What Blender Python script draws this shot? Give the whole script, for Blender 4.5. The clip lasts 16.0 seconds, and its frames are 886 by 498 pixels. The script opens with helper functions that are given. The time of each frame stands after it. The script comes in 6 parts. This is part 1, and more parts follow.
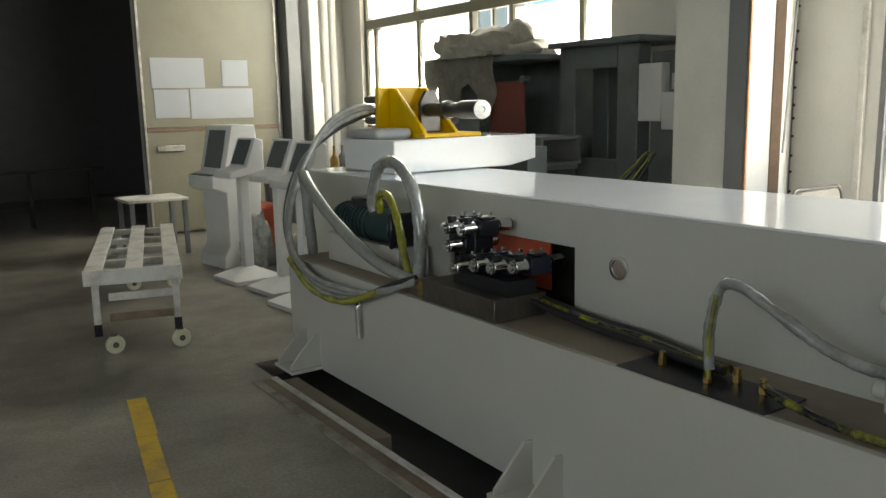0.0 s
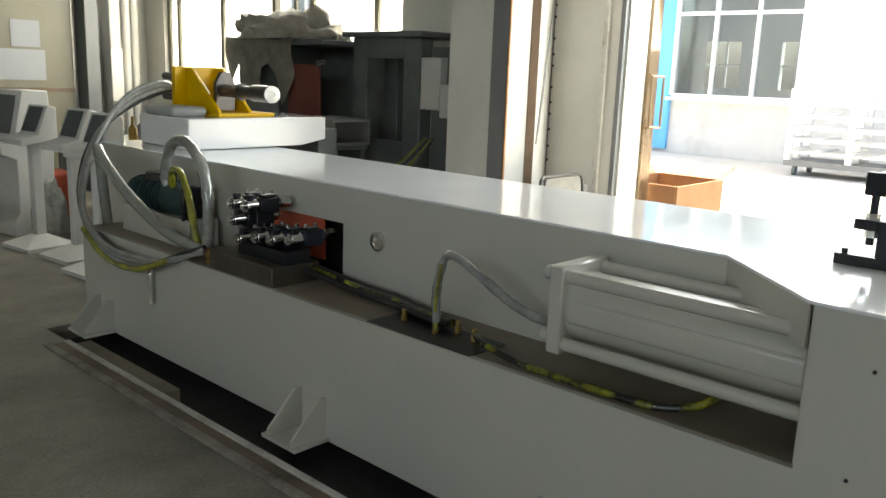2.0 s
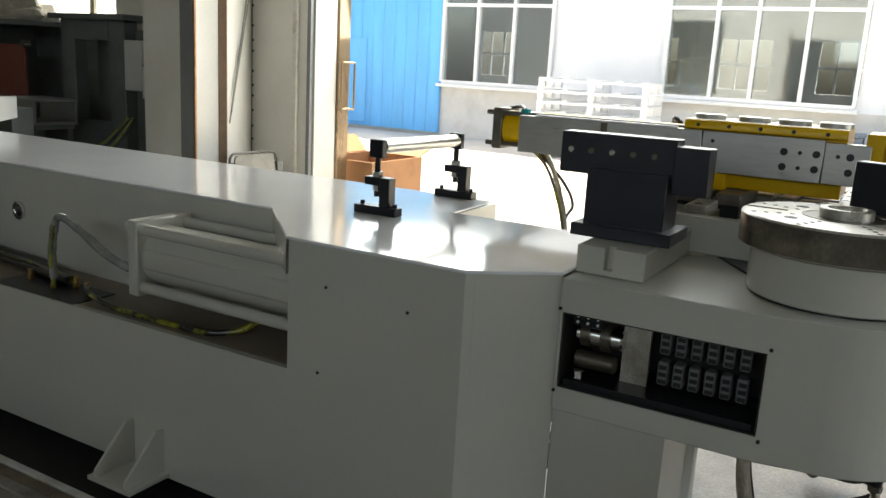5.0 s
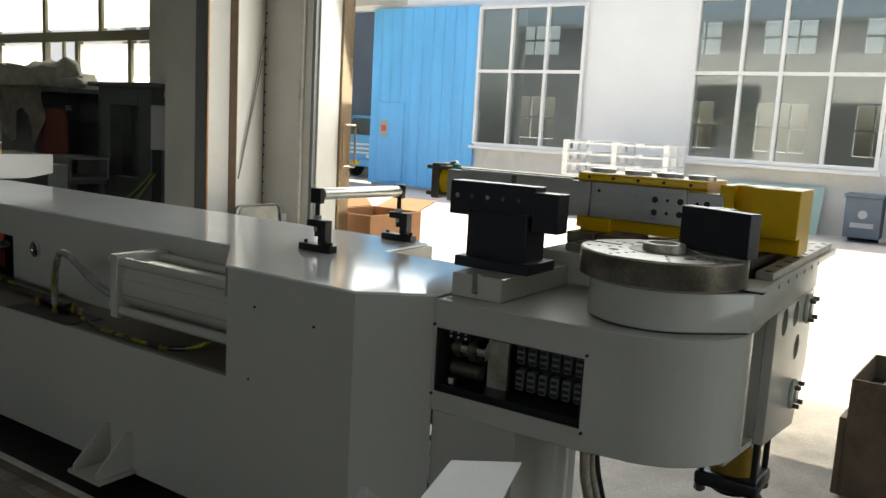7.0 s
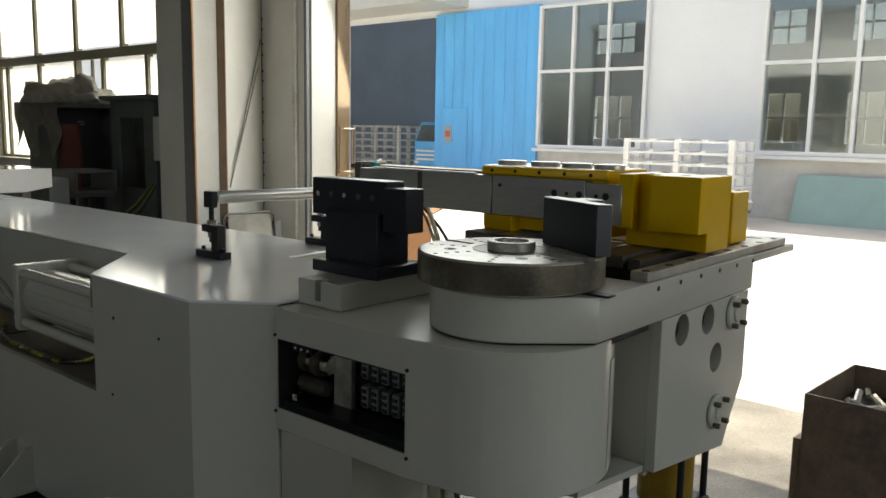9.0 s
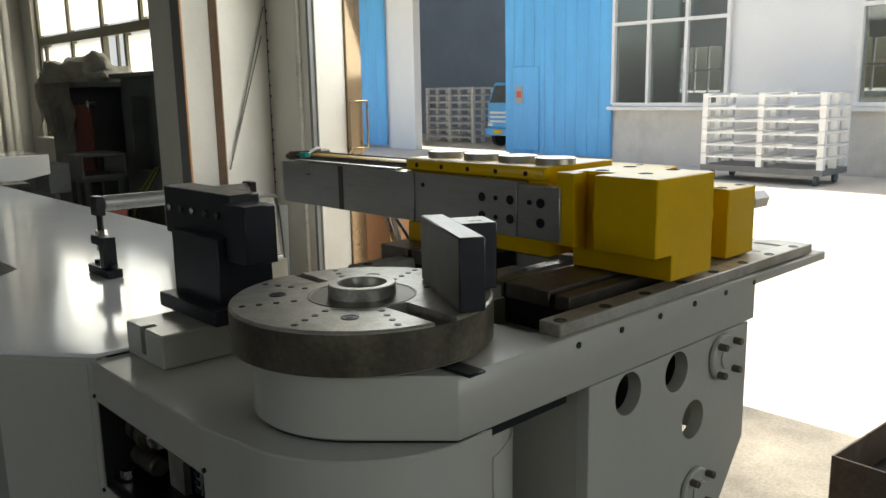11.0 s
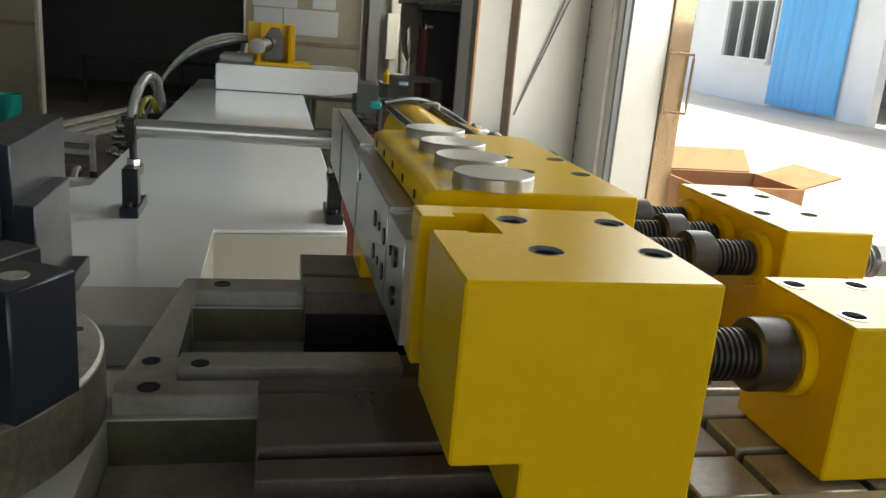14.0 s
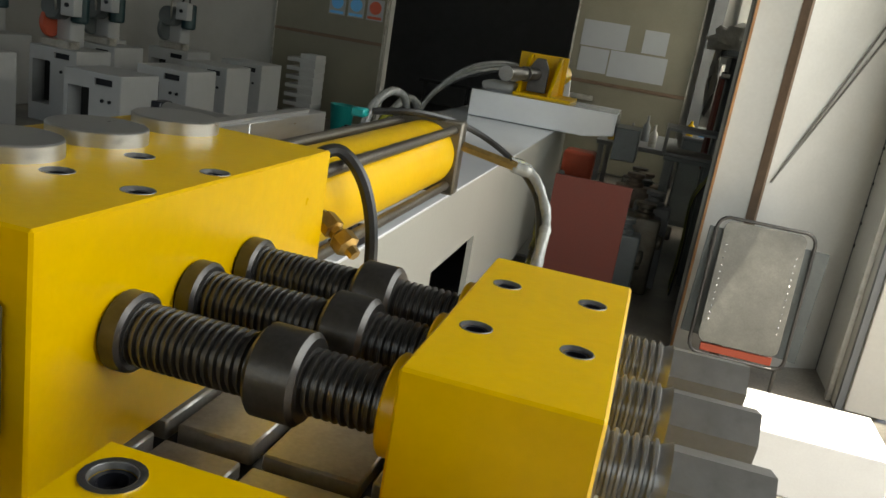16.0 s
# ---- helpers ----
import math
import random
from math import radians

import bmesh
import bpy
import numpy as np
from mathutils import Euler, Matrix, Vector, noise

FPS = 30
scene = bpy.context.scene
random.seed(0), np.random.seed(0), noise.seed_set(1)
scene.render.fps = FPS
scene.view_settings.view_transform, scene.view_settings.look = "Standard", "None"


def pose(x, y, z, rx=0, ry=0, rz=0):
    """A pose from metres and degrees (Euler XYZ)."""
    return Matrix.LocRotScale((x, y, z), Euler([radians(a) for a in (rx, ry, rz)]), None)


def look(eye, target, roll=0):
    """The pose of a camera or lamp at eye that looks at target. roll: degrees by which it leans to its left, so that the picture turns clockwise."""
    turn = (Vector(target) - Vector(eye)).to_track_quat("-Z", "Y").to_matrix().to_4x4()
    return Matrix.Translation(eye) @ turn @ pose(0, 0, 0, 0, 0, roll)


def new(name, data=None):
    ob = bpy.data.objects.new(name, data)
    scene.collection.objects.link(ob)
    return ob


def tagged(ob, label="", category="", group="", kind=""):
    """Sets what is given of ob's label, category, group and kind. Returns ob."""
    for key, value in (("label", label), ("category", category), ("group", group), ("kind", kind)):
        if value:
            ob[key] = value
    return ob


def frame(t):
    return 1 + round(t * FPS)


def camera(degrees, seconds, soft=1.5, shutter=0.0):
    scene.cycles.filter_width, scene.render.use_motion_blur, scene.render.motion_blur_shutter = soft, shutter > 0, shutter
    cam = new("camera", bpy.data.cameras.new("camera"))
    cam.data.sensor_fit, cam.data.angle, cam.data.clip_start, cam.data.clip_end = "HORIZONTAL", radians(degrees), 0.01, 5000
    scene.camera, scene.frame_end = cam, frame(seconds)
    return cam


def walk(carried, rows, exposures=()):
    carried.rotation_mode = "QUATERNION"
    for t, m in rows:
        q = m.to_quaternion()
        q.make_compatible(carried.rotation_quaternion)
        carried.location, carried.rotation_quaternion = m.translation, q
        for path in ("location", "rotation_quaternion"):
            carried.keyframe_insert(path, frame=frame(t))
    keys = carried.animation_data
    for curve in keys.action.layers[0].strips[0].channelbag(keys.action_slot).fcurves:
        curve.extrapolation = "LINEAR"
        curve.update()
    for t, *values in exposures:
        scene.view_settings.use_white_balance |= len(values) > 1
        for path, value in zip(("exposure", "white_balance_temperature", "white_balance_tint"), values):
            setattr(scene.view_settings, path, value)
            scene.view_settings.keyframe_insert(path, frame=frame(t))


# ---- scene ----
cam = camera(57.1, 16.0)
METRES, EYE, TILT, LEAN, TURN = 8.0, 1.59, 0.0, 0.0, -34.3
ROWS = [
    (0.0, 0.0, 0.0, 0.0, -0.21, -10.14, 1.19),
    (0.5, 0.0017, -0.0112, -0.0013, 1.65, -12.55, 0.73),
    (1.0, -0.0026, -0.0243, 0.006, -5.68, -12.76, -1.17),
    (1.5, 0.0106, -0.0479, 0.0137, -11.96, -12.58, -2.27),
    (2.0, 0.0186, -0.0769, 0.0169, -12.69, -12.12, -2.11),
    (2.5, 0.0322, -0.0865, 0.0208, -13.3, -12.15, -1.96),
    (3.0, 0.0507, -0.089, 0.0234, -20.63, -11.87, -2.7),
    (3.5, 0.0653, -0.1184, 0.0233, -22.96, -11.76, -2.8),
    (4.0, 0.08, -0.1545, 0.024, -24.73, -12.84, -3.31),
    (4.5, 0.1008, -0.1719, 0.0218, -25.85, -13.11, -3.23),
    (7.0, 0.1504, -0.2921, 0.025, -21.74, -8.41, -3.17),
    (7.5, 0.1781, -0.305, 0.0165, -24.06, -8.17, -4.41),
    (8.0, 0.2077, -0.3127, 0.0158, -24.29, -7.01, -3.41),
    (8.5, 0.2461, -0.3128, 0.0181, -18.7, -6.9, -2.02),
    (11.0, 0.3777, -0.2136, 0.0322, -8.77, -10.98, 0.99),
    (11.5, 0.401, -0.201, 0.036, 1.38, -10.56, -0.31),
    (12.0, 0.4273, -0.1896, 0.0409, 5.35, -14.28, -4.16),
    (12.5, 0.4444, -0.1604, 0.0354, 8.61, -14.58, -5.1),
    (13.0, 0.47, -0.1257, 0.0355, 17.5, -14.27, -4.32),
    (13.5, 0.4982, -0.0983, 0.038, 21.33, -14.38, -4.54),
    (14.0, 0.5191, -0.0565, 0.034, 23.05, -15.7, -4.68),
    (14.5, 0.5501, -0.0237, 0.0341, 29.55, -16.3, -4.68),
    (15.0, 0.5745, 0.0085, 0.0368, 39.44, -18.55, -5.3),
    (15.5, 0.5756, 0.05, 0.0341, 45.04, -14.92, -9.61),
    (16.0, 0.5832, 0.0801, 0.0311, 49.87, -15.59, -9.18),
]
walk(cam, [(t, pose(0, 0, EYE, TILT, LEAN, TURN) @ pose(METRES * x, METRES * y, METRES * z, 90 + pitch, roll, yaw)) for t, x, y, z, yaw, pitch, roll in ROWS],
     [(t, e, 7100, 4) for t, e in ((0.0, 2.5), (2.2, 2.4), (3.5, 1.95), (4.7, 1.8), (7.0, 1.12), (8.7, 1.0), (10.8, 0.95), (12.5, 1.15), (13.6, 1.5), (14.5, 1.15), (16.0, 1.03))])

# ---- light ----
world = bpy.data.worlds.new("sky")
scene.world = world
world.use_nodes = True
wn = world.node_tree
sky = wn.nodes.new("ShaderNodeTexSky")
sky.sky_type, sky.sun_disc = "NISHITA", False
SUN_EL, SUN_AZ = radians(71), radians(96)      # azimuth clockwise from +y
sky.sun_elevation, sky.sun_rotation, sky.dust_density = SUN_EL, SUN_AZ, 5.0
wn.links.new(sky.outputs[0], wn.nodes["Background"].inputs[0])
wn.nodes["Background"].inputs[1].default_value = 0.15
sun = new("sun", bpy.data.lights.new("sun", "SUN"))
sun.data.energy, sun.data.angle, sun.data.color = 4.8, radians(0.6), (1.0, 0.95, 0.87)
sun.matrix_world = look((math.sin(SUN_AZ) * math.cos(SUN_EL) * 50, math.cos(SUN_AZ) * math.cos(SUN_EL) * 50, math.sin(SUN_EL) * 50), (0, 0, 0))


def opening_lamp(name, centre, target, w, h, power):
    """Area lamp added at an opening of the hall, strengthening its sky light."""
    lamp = new(name, bpy.data.lights.new(name, "AREA"))
    lamp.data.shape, lamp.data.size, lamp.data.size_y, lamp.data.energy = "RECTANGLE", w, h, power
    lamp.data.color = (0.93, 0.97, 1.0)
    lamp.matrix_world = look(centre, target)
    return lamp


# fills for the unseen west and south sides, where openings are only assumed
opening_lamp("west_windows_light", (-7.7, -2.0, 4.0), (0, -1.0, 1.2), 9.0, 1.6, 30)
opening_lamp("south_gate_light", (3.4, -6.8, 2.5), (3.4, 0, 1.3), 3.8, 3.0, 20)
opening_lamp("gate_light", (5.95, 0.3, 2.75), (1.0, 0.3, 1.0), 5.0, 1.6, 42)
opening_lamp("east_windows_light", (5.58, 7.55, 2.7), (0, 7.5, 1.6), 4.3, 2.6, 30)


# ---- materials ----
def mat(name, colour, rough=0.5, metal=0.0, var=0.12, scale=6.0, bump=0.05, fine=90.0, coat=0.0, stain=None, stain_amount=0.0, random_amount=0.0, stretch=(1, 1, 1), island=False):
    """Colour with broad and fine variation, optional stains, roughness variation and relief."""
    m = bpy.data.materials.new(name)
    m.use_nodes = True
    nt = m.node_tree
    nd, ln = nt.nodes, nt.links
    b = nd["Principled BSDF"]
    co = nd.new("ShaderNodeTexCoord")
    mp = nd.new("ShaderNodeMapping")
    mp.inputs["Scale"].default_value = stretch
    ln.new(co.outputs["Object"], mp.inputs[0])
    big = nd.new("ShaderNodeTexNoise")
    big.inputs["Scale"].default_value, big.inputs["Detail"].default_value, big.inputs["Roughness"].default_value = scale, 6, 0.62
    small = nd.new("ShaderNodeTexNoise")
    small.inputs["Scale"].default_value, small.inputs["Detail"].default_value = fine, 3
    ln.new(mp.outputs[0], big.inputs["Vector"]), ln.new(mp.outputs[0], small.inputs["Vector"])
    ramp = nd.new("ShaderNodeMapRange")
    ramp.inputs["From Min"].default_value, ramp.inputs["From Max"].default_value = 0.3, 0.7
    ramp.inputs["To Min"].default_value, ramp.inputs["To Max"].default_value = 1 - var, 1 + var * 0.6
    ln.new(big.outputs["Fac"], ramp.inputs["Value"])
    ramp2 = nd.new("ShaderNodeMapRange")
    ramp2.inputs["From Min"].default_value, ramp2.inputs["From Max"].default_value = 0.3, 0.7
    ramp2.inputs["To Min"].default_value, ramp2.inputs["To Max"].default_value = 1 - var * 0.4, 1 + var * 0.3
    ln.new(small.outputs["Fac"], ramp2.inputs["Value"])
    mul = nd.new("ShaderNodeMath")
    mul.operation = "MULTIPLY"
    ln.new(ramp.outputs[0], mul.inputs[0]), ln.new(ramp2.outputs[0], mul.inputs[1])
    fac = mul
    if random_amount:
        src = nd.new("ShaderNodeNewGeometry").outputs["Random Per Island"] if island else nd.new("ShaderNodeObjectInfo").outputs["Random"]
        rr = nd.new("ShaderNodeMapRange")
        rr.inputs["To Min"].default_value, rr.inputs["To Max"].default_value = 1 - random_amount, 1 + random_amount
        ln.new(src, rr.inputs["Value"])
        fac = nd.new("ShaderNodeMath")
        fac.operation = "MULTIPLY"
        ln.new(mul.outputs[0], fac.inputs[0]), ln.new(rr.outputs[0], fac.inputs[1])
    base = nd.new("ShaderNodeMix")
    base.data_type = "RGBA"
    base.inputs["A"].default_value, base.inputs["B"].default_value = (*colour, 1), (*(stain or colour), 1)
    base.inputs["Factor"].default_value = 0
    if stain:
        sn = nd.new("ShaderNodeTexNoise")
        sn.inputs["Scale"].default_value, sn.inputs["Detail"].default_value, sn.inputs["Roughness"].default_value = scale * 0.45, 9, 0.7
        ln.new(mp.outputs[0], sn.inputs["Vector"])
        sr = nd.new("ShaderNodeMapRange")
        sr.inputs["From Min"].default_value, sr.inputs["From Max"].default_value, sr.inputs["To Max"].default_value = 0.48, 0.68, stain_amount
        ln.new(sn.outputs["Fac"], sr.inputs["Value"]), ln.new(sr.outputs[0], base.inputs["Factor"])
    tint = nd.new("ShaderNodeVectorMath")
    tint.operation = "SCALE"
    ln.new(base.outputs["Result"], tint.inputs[0]), ln.new(fac.outputs[0], tint.inputs["Scale"])
    ln.new(tint.outputs[0], b.inputs["Base Color"])
    rg = nd.new("ShaderNodeMapRange")
    rg.inputs["From Min"].default_value, rg.inputs["From Max"].default_value = 0.3, 0.7
    rg.inputs["To Min"].default_value, rg.inputs["To Max"].default_value = max(0.03, rough * 0.9), min(1, rough * 1.13)
    ln.new(big.outputs["Fac"], rg.inputs["Value"]), ln.new(rg.outputs[0], b.inputs["Roughness"])
    b.inputs["Metallic"].default_value, b.inputs["Coat Weight"].default_value, b.inputs["Coat Roughness"].default_value = metal, coat, 0.12
    if bump:
        bp = nd.new("ShaderNodeBump")
        bp.inputs["Strength"].default_value, bp.inputs["Distance"].default_value = bump, 0.01
        ln.new(small.outputs["Fac"], bp.inputs["Height"]), ln.new(bp.outputs[0], b.inputs["Normal"])
    return m


def plain(name, colour, rough=0.5, metal=0.0, transmission=0.0, emit=0.0, alpha=1.0):
    m = bpy.data.materials.new(name)
    m.use_nodes = True
    b = m.node_tree.nodes["Principled BSDF"]
    b.inputs["Base Color"].default_value, b.inputs["Roughness"].default_value, b.inputs["Metallic"].default_value = (*colour, 1), rough, metal
    b.inputs["Transmission Weight"].default_value, b.inputs["Alpha"].default_value = transmission, alpha
    return m


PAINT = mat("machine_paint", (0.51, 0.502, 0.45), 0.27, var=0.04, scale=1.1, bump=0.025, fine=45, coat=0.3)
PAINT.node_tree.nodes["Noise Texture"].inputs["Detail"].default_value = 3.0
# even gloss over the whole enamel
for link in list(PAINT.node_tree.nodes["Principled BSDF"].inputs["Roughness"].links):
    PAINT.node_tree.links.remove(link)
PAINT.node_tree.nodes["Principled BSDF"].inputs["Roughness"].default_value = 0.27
# machine enamel again, brighter and bluer to carry the light on tops
LIT_PAINT = mat("lit_gloss_machine_paint", (0.8, 0.815, 0.83), 0.1, var=0.03, scale=2.5, bump=0.004, fine=25, coat=0.4)
YELLOW = mat("yellow_paint", (0.77, 0.47, 0.002), 0.3, var=0.06, scale=7, bump=0.04, fine=70, coat=0.05, stain=(0.7, 0.37, 0.002), stain_amount=0.4)
YELLOW.node_tree.nodes["Principled BSDF"].inputs["Specular IOR Level"].default_value = 0.3
WORN_STEEL = mat("worn_bare_steel", (0.47, 0.45, 0.41), 0.34, 0.45, var=0.2, scale=9, bump=0.06, fine=140, stain=(0.24, 0.19, 0.13), stain_amount=0.7, random_amount=0.14)
OILY_SLIDE = mat("oily_slide_steel", (0.17, 0.15, 0.13), 0.3, 0.5, var=0.3, scale=9, bump=0.06, fine=120, stain=(0.09, 0.075, 0.055), stain_amount=0.7)
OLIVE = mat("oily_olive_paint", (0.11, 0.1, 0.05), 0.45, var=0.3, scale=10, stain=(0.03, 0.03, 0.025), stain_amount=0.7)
# yellow darkened for grime and for the shade under the arm
SHADED_OILY_YELLOW = mat("grimy_shaded_yellow_paint", (0.3, 0.18, 0.012), 0.4, var=0.3, scale=7, stain=(0.07, 0.05, 0.02), stain_amount=0.8)
RIM = mat("stained_rim_steel", (0.13, 0.115, 0.09), 0.34, 0.55, var=0.4, scale=7, bump=0.06, fine=90, stain=(0.3, 0.275, 0.2), stain_amount=0.75)
STEEL = mat("machined_steel", (0.52, 0.5, 0.45), 0.34, 0.5, var=0.3, scale=10, bump=0.05, fine=160, stain=(0.2, 0.155, 0.1), stain_amount=0.75)
GROUND_STEEL = mat("ground_steel", (0.5, 0.5, 0.49), 0.3, 0.85, var=0.1, scale=10, bump=0.03, fine=240, stretch=(1, 1, 6))
DULL_STEEL = mat("oily_steel", (0.15, 0.135, 0.11), 0.4, 0.75, var=0.25, scale=12, bump=0.08, fine=120, stain=(0.1, 0.085, 0.06), stain_amount=0.7)
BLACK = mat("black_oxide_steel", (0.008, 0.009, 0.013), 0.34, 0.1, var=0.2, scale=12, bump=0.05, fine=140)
TOOL_BLACK = mat("blued_tool_steel", (0.028, 0.03, 0.04), 0.33, 0.4, var=0.12, scale=9, bump=0.01, fine=140)
SCREW = mat("dark_screw_steel", (0.1, 0.095, 0.09), 0.36, 0.8, var=0.2, scale=20, bump=0.04, fine=160)
CHROME = mat("chrome", (0.7, 0.7, 0.7), 0.14, 1.0, var=0.06, scale=18, bump=0.0)
NAVY = mat("dark_blue_casting", (0.012, 0.017, 0.04), 0.4, 0.1, var=0.2, scale=20, bump=0.08)
# near-black that also puts shade into recesses, the pit and openings
DARK = mat("matt_black_and_shade", (0.02, 0.02, 0.02), 0.7, var=0.3, scale=8)
RUBBER = mat("grey_hose_rubber", (0.24, 0.245, 0.235), 0.25, 0.0, var=0.12, scale=14, bump=0.12, fine=60, coat=0.7, stain=(0.34, 0.35, 0.16), stain_amount=0.25)
HOSE_GREEN = mat("yellow_wrapped_hose", (0.3, 0.3, 0.03), 0.22, 0.0, var=0.3, scale=10, bump=0.25, fine=60, coat=0.8, stain=(0.08, 0.08, 0.06), stain_amount=0.8)
FILM = mat("clear_wrap_film", (0.27, 0.275, 0.265), 0.1, 0.0, var=0.25, scale=12, bump=0.5, fine=45, coat=1.0, stain=(0.5, 0.51, 0.46), stain_amount=0.6)
BLACK_HOSE = mat("black_hose", (0.02, 0.02, 0.02), 0.35, var=0.3, scale=30, bump=0.1)
BRASS = mat("brass", (0.5, 0.34, 0.12), 0.32, 0.9, var=0.2, scale=30)
BROWN_SHELF = mat("primer_brown_shelf", (0.24, 0.2, 0.15), 0.5, var=0.12, scale=5, stain=(0.16, 0.13, 0.1), stain_amount=0.7)
CONCRETE = mat("worn_concrete_floor", (0.25, 0.228, 0.195), 0.33, var=0.6, scale=1.3, bump=0.18, fine=60, stain=(0.085, 0.072, 0.055), stain_amount=0.9)
YARD = mat("yard_concrete", (0.5, 0.475, 0.43), 0.85, var=0.12, scale=0.7, bump=0.2, fine=30, stain=(0.33, 0.3, 0.26), stain_amount=0.4)
PLASTER = mat("wall_plaster", (0.58, 0.57, 0.535), 0.7, var=0.06, scale=1.5, bump=0.06, fine=50, stain=(0.44, 0.42, 0.37), stain_amount=0.4)
WHITE_WALL = mat("white_painted_panel", (0.57, 0.56, 0.525), 0.5, var=0.06, scale=2.5, bump=0.04, fine=50, stain=(0.5, 0.46, 0.38), stain_amount=0.35)
BEIGE = mat("beige_painted_sheet", (0.2, 0.188, 0.138), 0.4, var=0.08, scale=2.0, bump=0.03, fine=50, stain=(0.16, 0.14, 0.095), stain_amount=0.4)
FACADE = mat("grey_facade_render", (0.8, 0.81, 0.82), 0.75, var=0.04, scale=0.8, bump=0.05, fine=20)
FACADE_LOW = mat("weathered_plinth", (0.68, 0.66, 0.62), 0.8, var=0.08, scale=1.2, bump=0.1, fine=30, stain=(0.45, 0.43, 0.4), stain_amount=0.6)
BLUE = mat("blue_sheet_metal", (0.13, 0.47, 0.86), 0.4, var=0.12, scale=0.7, bump=0.03, fine=14, stretch=(3, 3, 0.5), stain=(0.12, 0.4, 0.78), stain_amount=0.6)
WHITE_FRAME = mat("white_frame_paint", (0.8, 0.8, 0.79), 0.4, var=0.05, scale=4)
GLASS_FAR = bpy.data.materials.new("far_window_glass")
GLASS_FAR.use_nodes = True
_n = GLASS_FAR.node_tree
_gl, _tp, _mx = _n.nodes.new("ShaderNodeBsdfGlossy"), _n.nodes.new("ShaderNodeBsdfTransparent"), _n.nodes.new("ShaderNodeMixShader")
_gl.inputs["Color"].default_value, _gl.inputs["Roughness"].default_value = (0.8, 0.85, 0.88, 1), 0.05
_tp.inputs[0].default_value, _mx.inputs[0].default_value = (0.62, 0.66, 0.67, 1), 0.2
_n.links.new(_tp.outputs[0], _mx.inputs[1]), _n.links.new(_gl.outputs[0], _mx.inputs[2]), _n.links.new(_mx.outputs[0], _n.nodes["Material Output"].inputs[0])
GREY_CAB = mat("grey_green_enamel", (0.1, 0.115, 0.115), 0.4, var=0.2, scale=3, stain=(0.05, 0.05, 0.05), stain_amount=0.6)
GREY_STEEL = mat("grey_painted_column", (0.16, 0.165, 0.17), 0.45, var=0.12, scale=4)
CANVAS = mat("dusty_canvas", (0.32, 0.3, 0.26), 0.85, var=0.25, scale=9, bump=0.3, fine=40)
SEAT_GREY = mat("dusty_grey_vinyl", (0.17, 0.165, 0.145), 0.35, var=0.2, scale=7, bump=0.06, stain=(0.26, 0.25, 0.22), stain_amount=0.6)
RED_BOARD = mat("red_brown_board", (0.14, 0.034, 0.023), 0.75, var=0.12, scale=6)
ORANGE = mat("orange_box_cardboard", (0.27, 0.13, 0.055), 0.75, var=0.12, scale=6, stain=(0.16, 0.07, 0.03), stain_amount=0.6)
RED = mat("red_paint", (0.55, 0.1, 0.05), 0.4, var=0.1, scale=8)
RUST_TRIM = mat("rust_orange_edge", (0.4, 0.2, 0.08), 0.6, var=0.3, scale=9)
BROWN_TRIM = mat("brown_painted_trim", (0.17, 0.11, 0.07), 0.5, var=0.2, scale=8)
POST = mat("brushed_bronze_profile", (0.3, 0.22, 0.14), 0.28, 0.85, var=0.2, scale=5, stretch=(1, 1, 0.3))
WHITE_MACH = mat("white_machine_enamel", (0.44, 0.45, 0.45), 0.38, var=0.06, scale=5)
CONSOLE_WHITE = mat("white_console_enamel", (0.72, 0.72, 0.71), 0.36, var=0.06, scale=5)
TROLLEY = mat("scuffed_white_paint", (0.55, 0.54, 0.5), 0.5, var=0.12, scale=9, stain=(0.25, 0.22, 0.18), stain_amount=0.8)
RUST_BOX = mat("rusty_steel_sheet", (0.22, 0.165, 0.12), 0.5, 0.3, var=0.3, scale=6, bump=0.1, stain=(0.07, 0.05, 0.04), stain_amount=0.8)
YELLOW_LINE = mat("worn_yellow_floor_paint", (0.62, 0.4, 0.035), 0.6, var=0.2, scale=8, bump=0.1, stain=(0.28, 0.22, 0.12), stain_amount=0.9)
FROST = bpy.data.materials.new("dusty_window_glass")
FROST.use_nodes = True
_n = FROST.node_tree
_tl, _tp, _mx = _n.nodes.new("ShaderNodeBsdfTranslucent"), _n.nodes.new("ShaderNodeBsdfTransparent"), _n.nodes.new("ShaderNodeMixShader")
_tl.inputs[0].default_value, _mx.inputs[0].default_value = (0.93, 0.92, 0.86, 1), 0.75
_n.links.new(_tp.outputs[0], _mx.inputs[1]), _n.links.new(_tl.outputs[0], _mx.inputs[2]), _n.links.new(_mx.outputs[0], _n.nodes["Material Output"].inputs[0])
MARK_HOSE = mat("black_hose_yellow_marks", (0.02, 0.02, 0.02), 0.25, var=0.3, scale=22, bump=0.1, coat=0.6, stain=(0.4, 0.4, 0.02), stain_amount=0.9)
PIT_EDGE = mat("worn_pit_edge", (0.3, 0.275, 0.235), 0.6, var=0.4, scale=6, bump=0.2, stain=(0.05, 0.045, 0.04), stain_amount=0.95)
FLEX = mat("steel_flexible_conduit", (0.4, 0.37, 0.31), 0.35, 0.7, var=0.3, scale=40, bump=0.4, fine=200)
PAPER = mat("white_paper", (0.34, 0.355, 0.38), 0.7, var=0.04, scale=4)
TEAL = plain("teal_plastic", (0.0, 0.28, 0.27), 0.4)
MOTOR = mat("dark_teal_motor", (0.012, 0.045, 0.05), 0.4, var=0.2, scale=15)
CASTER = mat("cream_caster_plastic", (0.6, 0.58, 0.42), 0.5, var=0.1, scale=12)
